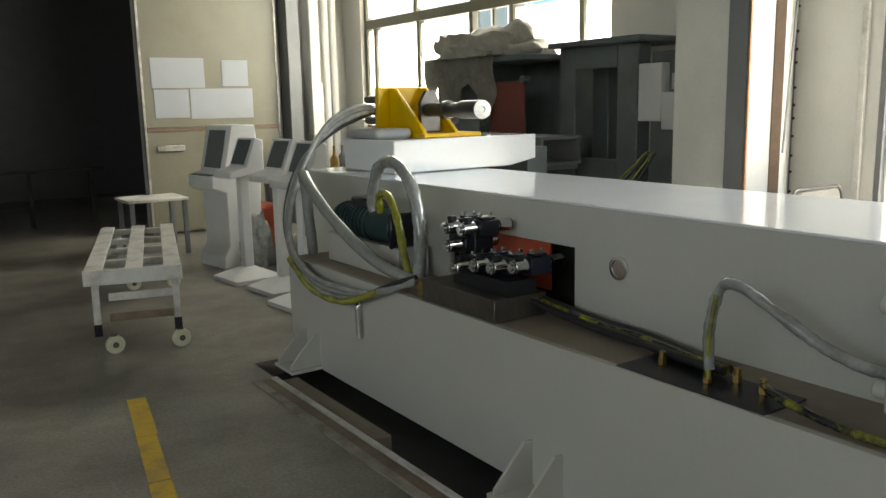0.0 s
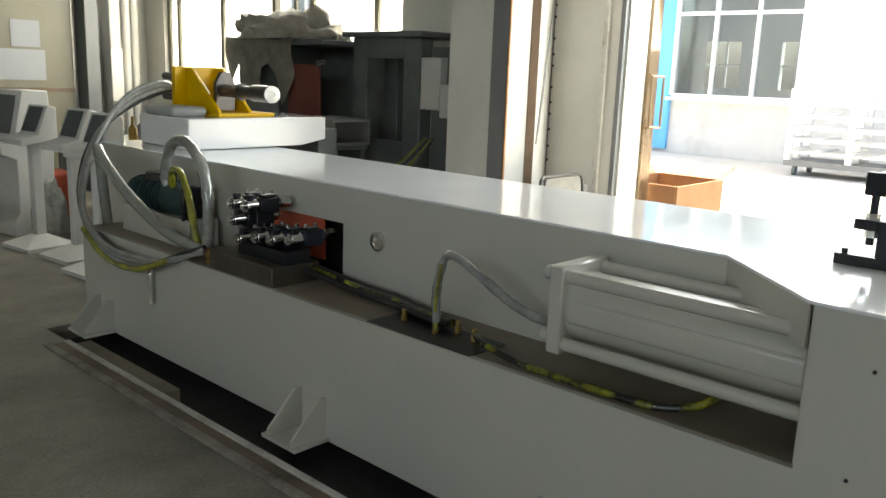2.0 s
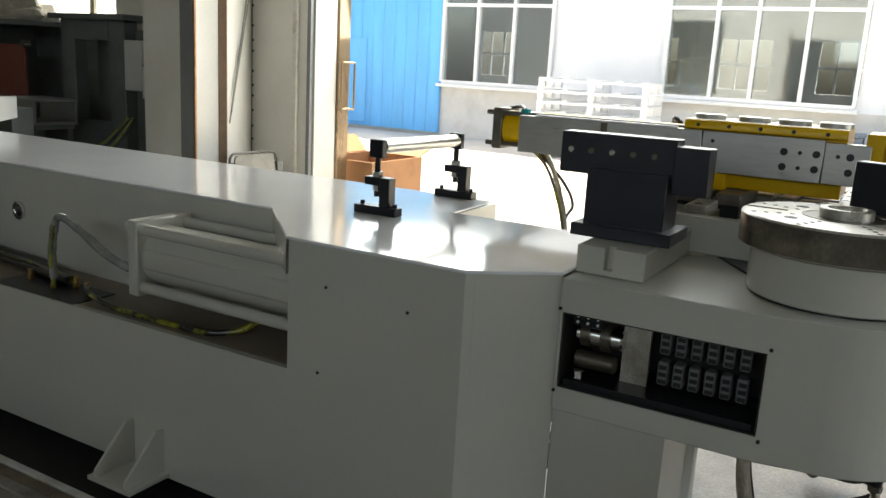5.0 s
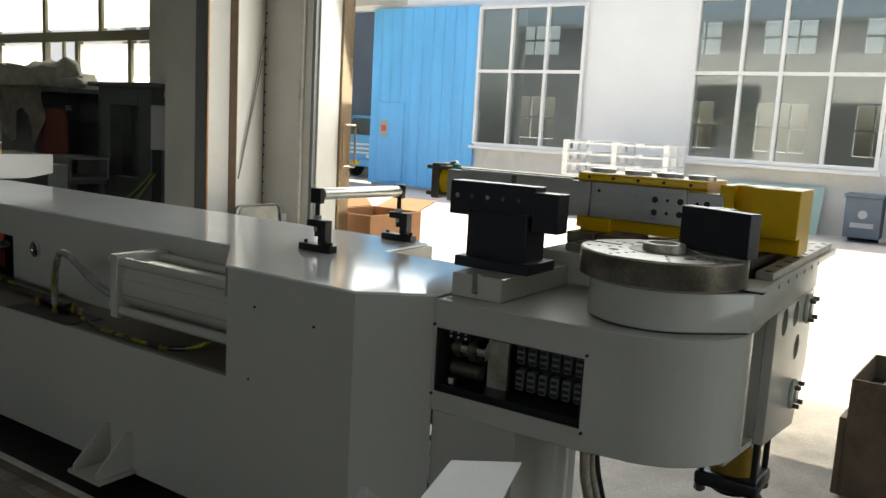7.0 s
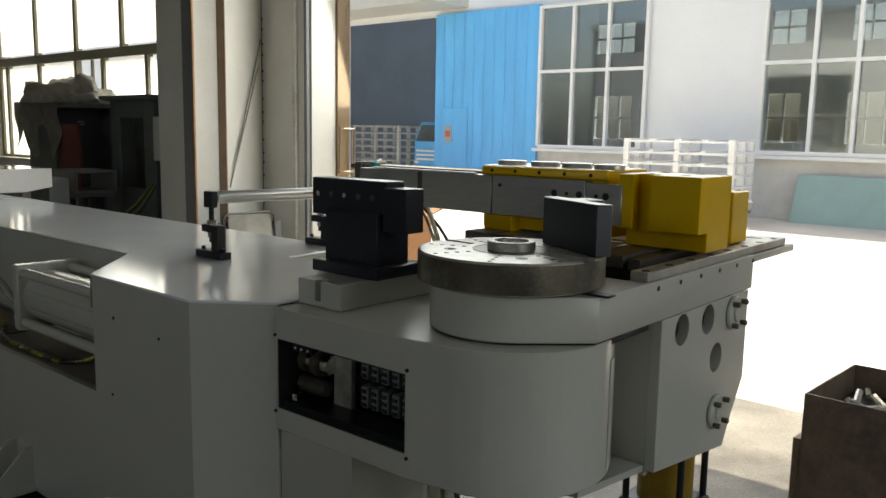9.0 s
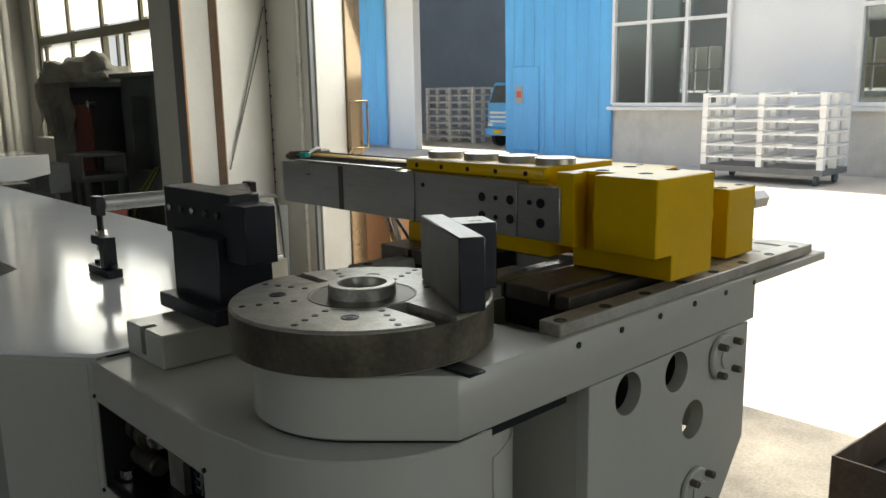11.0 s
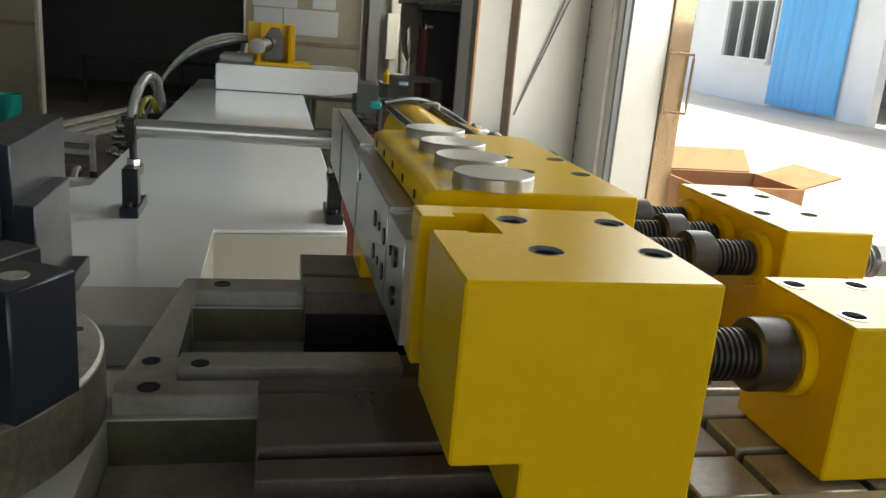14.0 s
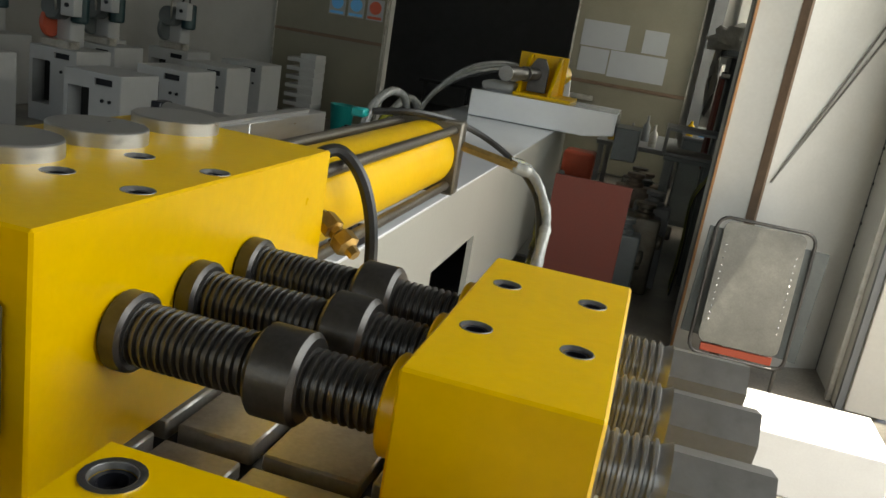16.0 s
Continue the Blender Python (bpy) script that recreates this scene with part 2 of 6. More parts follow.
PALE_GLASS = mat("stacked_green_glass", (0.3, 0.42, 0.38), 0.15, var=0.1, scale=1.5)
BIN_BLUE = mat("blue_drum_print", (0.02, 0.08, 0.35), 0.4, var=0.15, scale=8)
BIN = mat("grey_bin_plastic", (0.1, 0.13, 0.17), 0.5, var=0.1, scale=6)


# ---- mesh helpers ----
def bm_box(x0, x1, y0, y1, z0, z1, bevel=0.0, bm=None):
    b = bmesh.new()
    bmesh.ops.create_cube(b, size=1)
    for v in b.verts:
        v.co = Vector((x0 + (v.co.x + 0.5) * (x1 - x0), y0 + (v.co.y + 0.5) * (y1 - y0), z0 + (v.co.z + 0.5) * (z1 - z0)))
    if bevel:
        bmesh.ops.bevel(b, geom=b.edges[:], offset=bevel, segments=1 if bevel < 0.011 else 3, affect="EDGES", profile=0.5)
    return merge(bm, b)


def merge(bm, b):
    if bm is None:
        return b
    me = bpy.data.meshes.new("tmp")
    b.to_mesh(me)
    b.free()
    bm.from_mesh(me)
    bpy.data.meshes.remove(me)
    return bm


def bm_prism(points, z0, z1, bevel=0.0, bm=None, axis="z"):
    """A polygon raised from z0 to z1. axis x or y: the polygon lies in (y, z) or (x, z) and is drawn out along that axis."""
    b = bmesh.new()
    put = {"z": lambda p, h: (p[0], p[1], h), "x": lambda p, h: (h, p[0], p[1]), "y": lambda p, h: (p[0], h, p[1])}[axis]
    low = [b.verts.new(put(p, z0)) for p in points]
    high = [b.verts.new(put(p, z1)) for p in points]
    b.faces.new(low), b.faces.new(high)
    n = len(points)
    for i in range(n):
        b.faces.new((low[i], low[(i + 1) % n], high[(i + 1) % n], high[i]))
    bmesh.ops.recalc_face_normals(b, faces=b.faces)
    if bevel:
        bmesh.ops.bevel(b, geom=b.edges[:], offset=bevel, segments=1 if bevel < 0.011 else 3, affect="EDGES", profile=0.5)
    return merge(bm, b)


def bm_lathe(a, b_, profile, seg=28, bm=None, caps=True):
    """Rings of (distance along the axis, radius) round the line from a to b_; closed at both ends."""
    b = bmesh.new()
    a, e = Vector(a), Vector(b_)
    d = (e - a).normalized()
    u = d.orthogonal().normalized()
    w = d.cross(u)
    rings = []
    for s, r in profile:
        rings.append([b.verts.new(a + d * s + (u * math.cos(k * math.tau / seg) + w * math.sin(k * math.tau / seg)) * r) for k in range(seg)])
    for r0, r1 in zip(rings, rings[1:]):
        for k in range(seg):
            b.faces.new((r0[k], r0[(k + 1) % seg], r1[(k + 1) % seg], r1[k]))
    if caps:
        b.faces.new(rings[0]), b.faces.new(rings[-1])
    bmesh.ops.recalc_face_normals(b, faces=b.faces)
    return merge(bm, b)


def bm_cyl(a, b_, r, seg=24, chamfer=0.0, bm=None):
    n = (Vector(b_) - Vector(a)).length
    c = min(chamfer, n / 3)
    prof = [(0, r - c), (c, r), (n - c, r), (n, r - c)] if c else [(0, r), (n, r)]
    return bm_lathe(a, b_, prof, seg, bm)


def spline(points, steps=8):
    """A smooth line through the points."""
    p = [Vector(q) for q in points]
    p = [p[0] * 2 - p[1]] + p + [p[-1] * 2 - p[-2]]
    out = []
    for i in range(1, len(p) - 2):
        for k in range(steps):
            t = k / steps
            a, b, c, d = p[i - 1], p[i], p[i + 1], p[i + 2]
            out.append(0.5 * ((2 * b) + (c - a) * t + (2 * a - 5 * b + 4 * c - d) * t * t + (3 * b - a - 3 * c + d) * t ** 3))
    return out + [p[-2]]


def bm_tube(points, r, seg=12, steps=8, bm=None, wobble=0.0, smooth=True):
    line = spline(points, steps) if smooth else [Vector(q) for q in points]
    b = bmesh.new()
    rings, u = [], None
    for i, q in enumerate(line):
        d = (line[min(i + 1, len(line) - 1)] - line[max(i - 1, 0)]).normalized()
        u = (u - d * u.dot(d)).normalized() if u else d.orthogonal().normalized()
        w = d.cross(u)
        rr = r * (1 + wobble * noise.noise(q * 40))
        rings.append([b.verts.new(q + (u * math.cos(k * math.tau / seg) + w * math.sin(k * math.tau / seg)) * rr) for k in range(seg)])
    for r0, r1 in zip(rings, rings[1:]):
        for k in range(seg):
            b.faces.new((r0[k], r0[(k + 1) % seg], r1[(k + 1) % seg], r1[k]))
    b.faces.new(rings[0]), b.faces.new(rings[-1])
    bmesh.ops.recalc_face_normals(b, faces=b.faces)
    return merge(bm, b)


def mesh_of(name, bm, material, smooth=40):
    me = bpy.data.meshes.new(name)
    bm.to_mesh(me)
    bm.free()
    me.materials.append(material)
    if smooth:
        me.polygons.foreach_set("use_smooth", [True] * len(me.polygons))
        me.set_sharp_from_angle(angle=radians(smooth))
    return me


def part(name, bm, material, parent, label="", smooth=40):
    """Links a bmesh, in world metres, as one mesh object under a thing or a part."""
    me = mesh_of(name, bm, material, smooth)
    ob = new(name, me)
    ob.parent = parent
    base = parent.get("base") if parent else None
    if base:
        me.transform(Matrix.Translation(-Vector(base)))
        ob["base"] = base
    if label:
        tagged(ob, label)
    return ob


def thing(name, at, label, category, group="", kind=""):
    """An Empty at the thing's base; its parts are given in world metres."""
    ob = new(name)
    ob.location = at
    ob["base"] = tuple(at)
    ob.empty_display_size = 0.1
    return tagged(ob, label, category, group, kind)


def single(name, bm, material, label, category, group="", kind="", smooth=40):
    return tagged(new(name, mesh_of(name, bm, material, smooth)), label, category, group, kind)


def structure(name, bm, material, label="", smooth=40):
    return tagged(new(name, mesh_of(name, bm, material, smooth)), label or name.replace("_", " "), name.split("_")[0], kind="structure")


def cut(ob, bms):
    """Cuts the given bmesh volumes out of a mesh object, for good."""
    cutter = new("cutter", mesh_of("cutter", bms, DARK, 0))
    mod = ob.modifiers.new("cut", "BOOLEAN")
    mod.operation, mod.object, mod.solver = "DIFFERENCE", cutter, "EXACT"
    dg = bpy.context.evaluated_depsgraph_get()
    me = bpy.data.meshes.new_from_object(ob.evaluated_get(dg))
    ob.modifiers.remove(mod)
    ob.data = me
    me.polygons.foreach_set("use_smooth", [True] * len(me.polygons))
    me.set_sharp_from_angle(angle=radians(35))
    bpy.data.objects.remove(cutter)
    return ob


# ---- the hall ----
HX0, HX1, HY0, HY1, HZ = -8.0, 5.6, -7.0, 10.6, 6.5
DOOR_Y0, DOOR_Y1, DOOR_Z = -2.33, 2.94, 3.6
floor = bm_box(HX0 - 0.2, 1.78, HY0 - 0.2, HY1 + 6, -0.2, 0)
bm_box(1.78, HX1 + 0.3, 4.75, HY1 + 6, -0.2, 0, bm=floor)
bm_box(1.78, HX1 + 0.3, HY0 - 0.2, -0.55, -0.2, 0, bm=floor)
bm_box(3.5, HX1 + 0.3, -0.55, 4.75, -0.2, 0, bm=floor)
bm_box(1.78, 3.5, -0.55, 4.75, -0.2, -0.11, bm=floor)
structure("floor", floor, CONCRETE, "worn stained grey-brown concrete workshop floor with a shallow machine pit")
ground = bm_box(HX1 + 0.3, 400, -300, 300, -0.3, -0.1)
# black sheet puts the pit's deep shade into colour
structure("pit_floor", bm_box(1.79, 3.5, -0.54, 4.74, -0.109, -0.1), DARK, "black sheet over the pit bottom, standing for its deep shade")
structure("ground", ground, YARD, "pale sunlit concrete yard")
wall = bm_box(HX1, HX1 + 0.25, HY0, DOOR_Y0, 0, HZ)
# lintel is out of view; its height limits how far sun reaches in
bm_box(HX1, HX1 + 0.25, DOOR_Y0, DOOR_Y1, DOOR_Z, HZ, bm=wall)
bm_box(HX1, HX1 + 0.25, DOOR_Y1, 5.42, 0, HZ, bm=wall)
bm_box(HX1, HX1 + 0.25, 5.42, 10.1, 0, 1.28, bm=wall)
bm_box(HX1, HX1 + 0.25, 5.42, 10.1, 4.2, HZ, bm=wall)
bm_box(HX1, HX1 + 0.25, 10.1, HY1, 0, HZ, bm=wall)
structure("wall_east", wall, PLASTER, "off-white plastered hall wall with a gate and windows")
wall = bm_box(HX0, -0.2, HY1, HY1 + 0.2, 0, HZ)
bm_box(-0.2, 2.75, HY1, HY1 + 0.2, 4.0, HZ, bm=wall)
bm_box(2.75, HX1 + 0.25, HY1, HY1 + 0.2, 0, HZ, bm=wall)
structure("wall_north", wall, PLASTER, "off-white hall end wall with a wide dark opening")
# west wall is out of view; its open band is assumed for light
wall = bm_box(HX0 - 0.25, HX0, HY0, HY1, 0, 3.2)
bm_box(HX0 - 0.25, HX0, HY0, HY1, 4.8, HZ, bm=wall)
bm_box(HX0 - 0.25, HX0, 2.6, HY1, 3.2, 4.8, bm=wall)
structure("wall_west", wall, PLASTER, "assumed plain plastered west wall, its band of openings added for light")
# south wall is out of view; its opening was added for the fill
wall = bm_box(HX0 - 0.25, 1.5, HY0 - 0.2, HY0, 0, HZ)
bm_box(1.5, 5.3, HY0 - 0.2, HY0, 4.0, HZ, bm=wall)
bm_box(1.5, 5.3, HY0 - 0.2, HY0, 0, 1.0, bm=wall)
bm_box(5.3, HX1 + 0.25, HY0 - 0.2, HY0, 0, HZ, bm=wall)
structure("wall_south", wall, PLASTER, "assumed plain plastered south wall with an opening added for light")
# roof is out of view, assumed so that the hall is closed
structure("ceiling", bm_box(HX0 - 0.25, HX1 + 0.6, HY0 - 0.2, HY1 + 6, HZ, HZ + 0.2), GREY_STEEL, "unseen dark sheet roof closing the hall")
wall = bm_box(-3, -2.8, HY1 + 0.2, HY1 + 6, 0, HZ)
bm_box(5.6, 5.8, HY1 + 0.2, HY1 + 6, 0, HZ, bm=wall)
bm_box(-3, 5.8, HY1 + 5.8, HY1 + 6, 0, HZ, bm=wall)
structure("wall_back_room", wall, GREY_STEEL, "dark walls of the unlit room behind")
# pier beside the gate
pier = bm_prism([(4.873, 3.262), (4.915, 3.225), (5.599, 3.585), (5.599, 3.87), (4.63, 3.87), (4.63, 3.278)], 0, HZ)
structure("wall_pier", pier, WHITE_WALL, "white painted pier beside the gate")
structure("trim_pier", bm_box(4.617, 4.629, 3.285, 3.43, 0, HZ), GREY_STEEL, "dark grey strip down the pier's west face")
structure("trim_rust", bm_box(4.618, 4.634, 3.266, 3.2775, 0, HZ), RUST_TRIM, "thin rust-orange edge of the pier")
structure("trim_brown", bm_prism([(4.868, 3.27), (4.868, 3.255), (4.914, 3.215), (4.928, 3.222), (4.913, 3.226), (4.8725, 3.262)], 0, HZ), BROWN_TRIM, "brown corner trim of the pier")

# ---- the bending machine ----
BZ = 1.144
PX, PY = 2.652, -1.63          # the platter's axis

bed = thing("machine_bed", (2.7, 2.0, -0.11), "long off-white enamelled steel bed of a tube bending machine", "machine")
# plinth is assumed; its near-black stands for shade under the bed
part("plinth", bm_box(2.25, 3.3, -0.5, 4.7, -0.11, 0.06), DARK, bed, "assumed base in the pit, as dark as the shade there")
front = part("front_panel", bm_prism([(-0.606, -0.02), (4.86, -0.02), (4.86, 0.637), (0.125, 0.637), (0.125, BZ - 0.012), (-0.606, BZ - 0.012)], 2.1, 2.132, 0.0, axis="x"), PAINT, bed)
part("shelf", bm_box(2.133, 2.499, 0.139, 4.855, 0.61, 0.633), BROWN_SHELF, bed, "brown dusty shelf behind the front panel")
part("end_panel", bm_box(2.135, 3.4, 4.83, 4.858, -0.02, 0.61, 0.003), PAINT, bed)
side = part("beam_side", bm_box(2.5, 2.53, 0.1, 5.4, 0.44, BZ - 0.012), PAINT, bed)
cut(side, bm_box(2.4, 2.6, 2.62, 3.6, 0.5, 0.945))
# dark plate stands for the shade inside the slot
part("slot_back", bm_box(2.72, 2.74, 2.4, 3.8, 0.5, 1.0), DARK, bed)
part("red_panel", bm_box(2.56, 2.57, 2.85, 3.4, 0.7, 0.93), RED, bed, "red painted box inside the slot")
top_pts = [(2.5, 5.4), (2.5, 0.56), (2.1, 0.14), (2.095, -0.606), (2.30, -0.86), (3.0, -0.86), (3.0, -0.05), (3.437, -0.02), (3.437, 5.4)]
part("top_plate", bm_prism(top_pts, BZ - 0.012, BZ, 0.003), LIT_PAINT, bed, "glossy off-white top plate, coloured brighter for the light on it")
part("far_side", bm_box(3.405, 3.435, 0.0, 5.4, 0.3, BZ - 0.012), PAINT, bed)
cut(bpy.data.objects["far_side"], bm_box(3.3, 3.5, 1.12, 1.93, 0.42, 0.815))
# plate behind the cut is coloured like the shade inside the bed
part("opening_back", bm_box(3.18, 3.2, 0.95, 2.1, 0.36, 0.88), DARK, bed, "near-black plate carrying the shade inside the bed")
part("rear_end", bm_box(2.53, 3.405, 5.37, 5.398, 0.3, BZ - 0.012), PAINT, bed)
# head housing in front
part("head_inner", bm_box(2.13, 2.52, 0.118, 0.138, 0.0, BZ - 0.012), PAINT, bed)
part("cover_slope", bm_prism([(2.1, 0.138), (2.5, 0.556), (2.5, 0.536), (2.12, 0.138)], 1.0, BZ - 0.012), PAINT, bed)
part("head_corner", bm_prism([(2.1, -0.606), (2.296, -0.862), (2.32, -0.845), (2.13, -0.6)], -0.02, BZ - 0.012), PAINT, bed)
part("bed_end", bm_box(3.0, 3.435, -0.05, -0.02, 0.3, BZ - 0.012), PAINT, bed)
part("bed_notch", bm_box(2.985, 3.0, -0.86, -0.02, 0.3, BZ - 0.012), PAINT, bed)
part("leg", bm_box(2.31, 2.9, -1.24, -0.86, 0.0, 0.674), PAINT, bed)
for fy in (4.55, 2.36, 0.9):
    foot = bm_box(1.89, 2.1, fy - 0.13, fy + 0.13, -0.012, 0.006)
    for s in (-0.1, 0.085):
        bm_prism([(1.9, 0.006), (2.1, 0.006), (2.1, 0.2), (2.06, 0.2), (1.9, 0.035)], fy + s, fy + s + 0.015, 0.0, foot, axis="y")
    part("foot", foot, PAINT, bed, "welded gusset foot")
part("drain_pipe", bm_tube([(2.12, 3.895, 0.49), (2.085, 3.895, 0.5), (2.075, 3.893, 0.46), (2.075, 3.885, 0.31)], 0.016, 12), CHROME, bed, "chrome bent drain pipe")
badge = part("badge", bm_lathe((2.5, 2.35, 0.893), (2.4, 2.35, 0.893), [(0, 0.05), (0.012, 0.05), (0.014, 0.046), (0.014, 0.038), (0.008, 0.036), (0.008, 0.001)], 32), CHROME, bed, "round chrome sight glass")

for y, z in ((-0.02, 0.656), (-0.395, 0.96), (-0.05, 0.985)):
    part("bolt", bm_cyl((2.1, y, z), (2.096, y, z), 0.006, 10), BLACK, bed)
part("access_cover", bm_prism([(2.118, -0.632), (2.279, -0.842), (2.2815, -0.84), (2.1205, -0.63)], 0.72, BZ - 0.03), PAINT, bed)
# head with drum
head = thing("bending_head", (2.6, -1.4, 0.0), "off-white bending head housing with a grille opening and rounded drum", "machine")
arc = [(PX + 0.346 * math.cos(radians(a)), PY + 0.346 * math.sin(radians(a))) for a in range(180, 372, 8)]
drum_pts = [(2.285, -0.862)] + [(2.285, -1.51)] + arc + [(3.02, -1.3), (2.9, -0.862)]
shell = part("drum_shell", bm_prism(drum_pts, 0.675, 1.129, 0.004), PAINT, head)
cut(shell, bm_box(2.2, 2.62, -1.506, -0.874, 0.757, 1.016))
# liners and back plate put the opening's shade into colour
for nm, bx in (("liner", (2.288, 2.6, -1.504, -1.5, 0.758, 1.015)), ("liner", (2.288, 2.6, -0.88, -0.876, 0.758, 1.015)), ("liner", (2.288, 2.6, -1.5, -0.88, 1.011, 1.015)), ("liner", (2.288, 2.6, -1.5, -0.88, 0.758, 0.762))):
    part(nm, bm_box(*bx), DARK, head, "near-black plate carrying the shade inside the opening")
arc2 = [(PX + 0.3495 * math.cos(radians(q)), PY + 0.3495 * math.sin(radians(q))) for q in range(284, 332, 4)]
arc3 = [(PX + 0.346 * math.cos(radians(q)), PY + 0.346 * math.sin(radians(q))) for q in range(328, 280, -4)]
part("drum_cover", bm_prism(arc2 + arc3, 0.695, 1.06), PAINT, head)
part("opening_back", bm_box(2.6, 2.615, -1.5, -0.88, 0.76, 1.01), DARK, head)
for i in range(6):
    for j in range(2):
        zc = 0.835 + j * 0.105
        link = part("chain_link", bm_box(2.42, 2.47, -1.20 - i * 0.05, -1.165 - i * 0.05, zc - 0.04, zc + 0.04, 0.005), GREY_STEEL, head)
        for k in range(3):
            part("link_gap", bm_box(2.414, 2.42, -1.195 - i * 0.05, -1.172 - i * 0.05, zc - 0.032 + k * 0.024, zc - 0.02 + k * 0.024), DARK, link)
part("spool", bm_cyl((2.38, -0.9, 0.93), (2.38, -1.06, 0.93), 0.035, 20, 0.006), CHROME, head)
part("spool", bm_cyl((2.38, -0.9, 0.84), (2.38, -1.04, 0.84), 0.03, 20, 0.006), DULL_STEEL, head)
term = part("terminal_strip", bm_box(2.34, 2.37, -1.0, -0.89, 0.965, 1.008, 0.002), BLACK, head, "black terminal strip with bright screws")
for i in range(3):
    for j in range(2):
        part("terminal_screw", bm_cyl((2.34, -0.91 - i * 0.034, 0.977 + j * 0.02), (2.336, -0.91 - i * 0.034, 0.977 + j * 0.02), 0.005, 8), CONSOLE_WHITE, term)
part("ledge", bm_box(2.3, 2.42, -1.49, -0.89, 0.763, 0.785), BLACK, head)
part("spool_nut", bm_cyl((2.33, -0.93, 0.79), (2.33, -0.93, 0.815), 0.02, 6), CHROME, head)
part("hub", bm_lathe((2.38, -0.92, 0.93), (2.38, -1.2, 0.93), [(0, 0.042), (0.03, 0.042), (0.03, 0.03), (0.07, 0.03), (0.07, 0.048), (0.1, 0.048), (0.1, 0.02)], 20), DULL_STEEL, head)
part("inner_plate", bm_box(2.4, 2.42, -1.14, -1.05, 0.77, 1.0), STEEL, head)
for y, z in ((-0.866, 1.028), (-1.515, 1.03), (-1.515, 0.745), (-0.866, 0.745)):
    part("bolt", bm_cyl((2.285, y, z), (2.279, y, z), 0.006, 10), BLACK, head)
for x0, r_, m_ in ((2.5, 0.02, FLEX), (2.56, 0.016, FLEX), (2.62, 0.01, BLACK_HOSE)):
    part("cable", bm_tube([(x0, -1.45, 0.69), (x0 - 0.02, -1.47, 0.48), (x0 + 0.05, -1.56, 0.15), (x0 + 0.1, -1.7, 0.03)], r_, 10), m_, head)
for y in (-1.72, -1.76):
    part("under_bolt", bm_cyl((2.55, y, 0.676), (2.55, y, 0.645), 0.014, 6), CHROME, head)
part("support_column", bm_cyl((2.75, -1.1, 0.0), (2.75, -1.1, 0.674), 0.16, 24), PAINT, head)

# swing arm
arm = thing("swing_arm", (3.4, -1.5, 0.5), "off-white steel swing arm with round holes and bolted flanges", "machine")
AZ = 1.277                     # top face of the arm
FACE = -1.978                  # its front face
CR = 0.263                     # collar round the platter's axis
collar_pts = [(PX + CR * math.cos(radians(a)), PY + CR * math.sin(radians(a))) for a in range(75, 226, 6)] + [(2.626, FACE), (3.905, FACE), (3.905, -0.95), (3.0, -0.95), (2.95, PY + 0.2)]
arm_top = part("arm_top", bm_prism(collar_pts, 1.136, AZ, 0.004), PAINT, arm)
# black filler draws the shadow in the joint under the collar
part("collar_gap", bm_prism([(PX + (x - PX) * 0.97, PY + (y - PY) * 0.97) for x, y in collar_pts[:27]] + [(3.0, -1.96), (3.0, -1.2)], 1.11, 1.137), BLACK, arm)
pockets = bm_box(2.955, 3.66, -1.895, -1.6, 1.2, 1.4)
bm_box(3.03, 3.66, -1.38, -1.135, 1.2, 1.4, bm=pockets)
cut(arm_top, pockets)
cheek = part("front_cheek", bm_prism([(3.066, 0.585), (3.69, 0.505), (3.74, 0.59), (3.868, 0.76), (3.868, 1.134), (3.066, 1.134)], FACE, FACE + 0.04, 0.002, axis="y"), PAINT, arm)
holes = bmesh.new()
for x, z in ((3.232, 1.073), (3.463, 1.073), (3.56, 0.905)):
    bm_cyl((x, -2.1, z), (x, -1.8, z), 0.058, 32, bm=holes)
cut(cheek, holes)
for x, z in ((3.232, 1.073), (3.463, 1.073), (3.56, 0.905)):
    part("hole_sleeve", bm_lathe((x, FACE + 0.003, z), (x, 0, z), [(0, 0.0575), (0.036, 0.0575)], 32, caps=False), PAINT, arm)
part("back_cheek", bm_box(3.066, 3.868, -1.0, -0.96, 0.52, 1.134), PAINT, arm)
part("inner_web", bm_box(3.072, 3.1, FACE + 0.042, -1.0, 0.56, 1.134), PAINT, arm)
# end web and dark plate are added to block light behind the holes
part("end_web", bm_box(3.84, 3.866, FACE + 0.042, -1.0, 0.745, 1.134), PAINT, arm)
part("inner_plate", bm_box(3.1, 3.84, -1.86, -1.85, 0.87, 1.134), DARK, arm, "dark plate added to keep the cheek holes shaded")
part("arm_floor", bm_prism([(2.62, 0.63), (3.1, 0.575), (3.69, 0.505), (3.69, 0.53), (3.1, 0.6), (2.62, 0.655)], FACE + 0.042, -1.0, axis="y"), PAINT, arm)
for x, z in ((3.703, 1.062), (3.575, 0.683)):
    fl = part("flange", bm_cyl((x, FACE - 0.001, z), (x, FACE - 0.02, z), 0.07, 36, 0.005), PAINT, arm)
    part("boss", bm_cyl((x, FACE - 0.02, z), (x, FACE - 0.028, z), 0.034, 24, 0.004), PAINT, fl)
    for sx in (-0.043, 0.043):
        for sz in (-0.043, 0.043):
            part("bolt", bm_cyl((x + sx, FACE - 0.02, z + sz), (x + sx, FACE - 0.046, z + sz), 0.011, 12, 0.002), DULL_STEEL, fl)
for i in range(6):
    x = 3.019 + i * 0.1745
    part("tapped_hole", bm_cyl((x, FACE - 0.0005, 1.253), (x, FACE - 0.003, 1.253), 0.0085, 12), BLACK, arm)
MX, MY = 3.705, -1.735
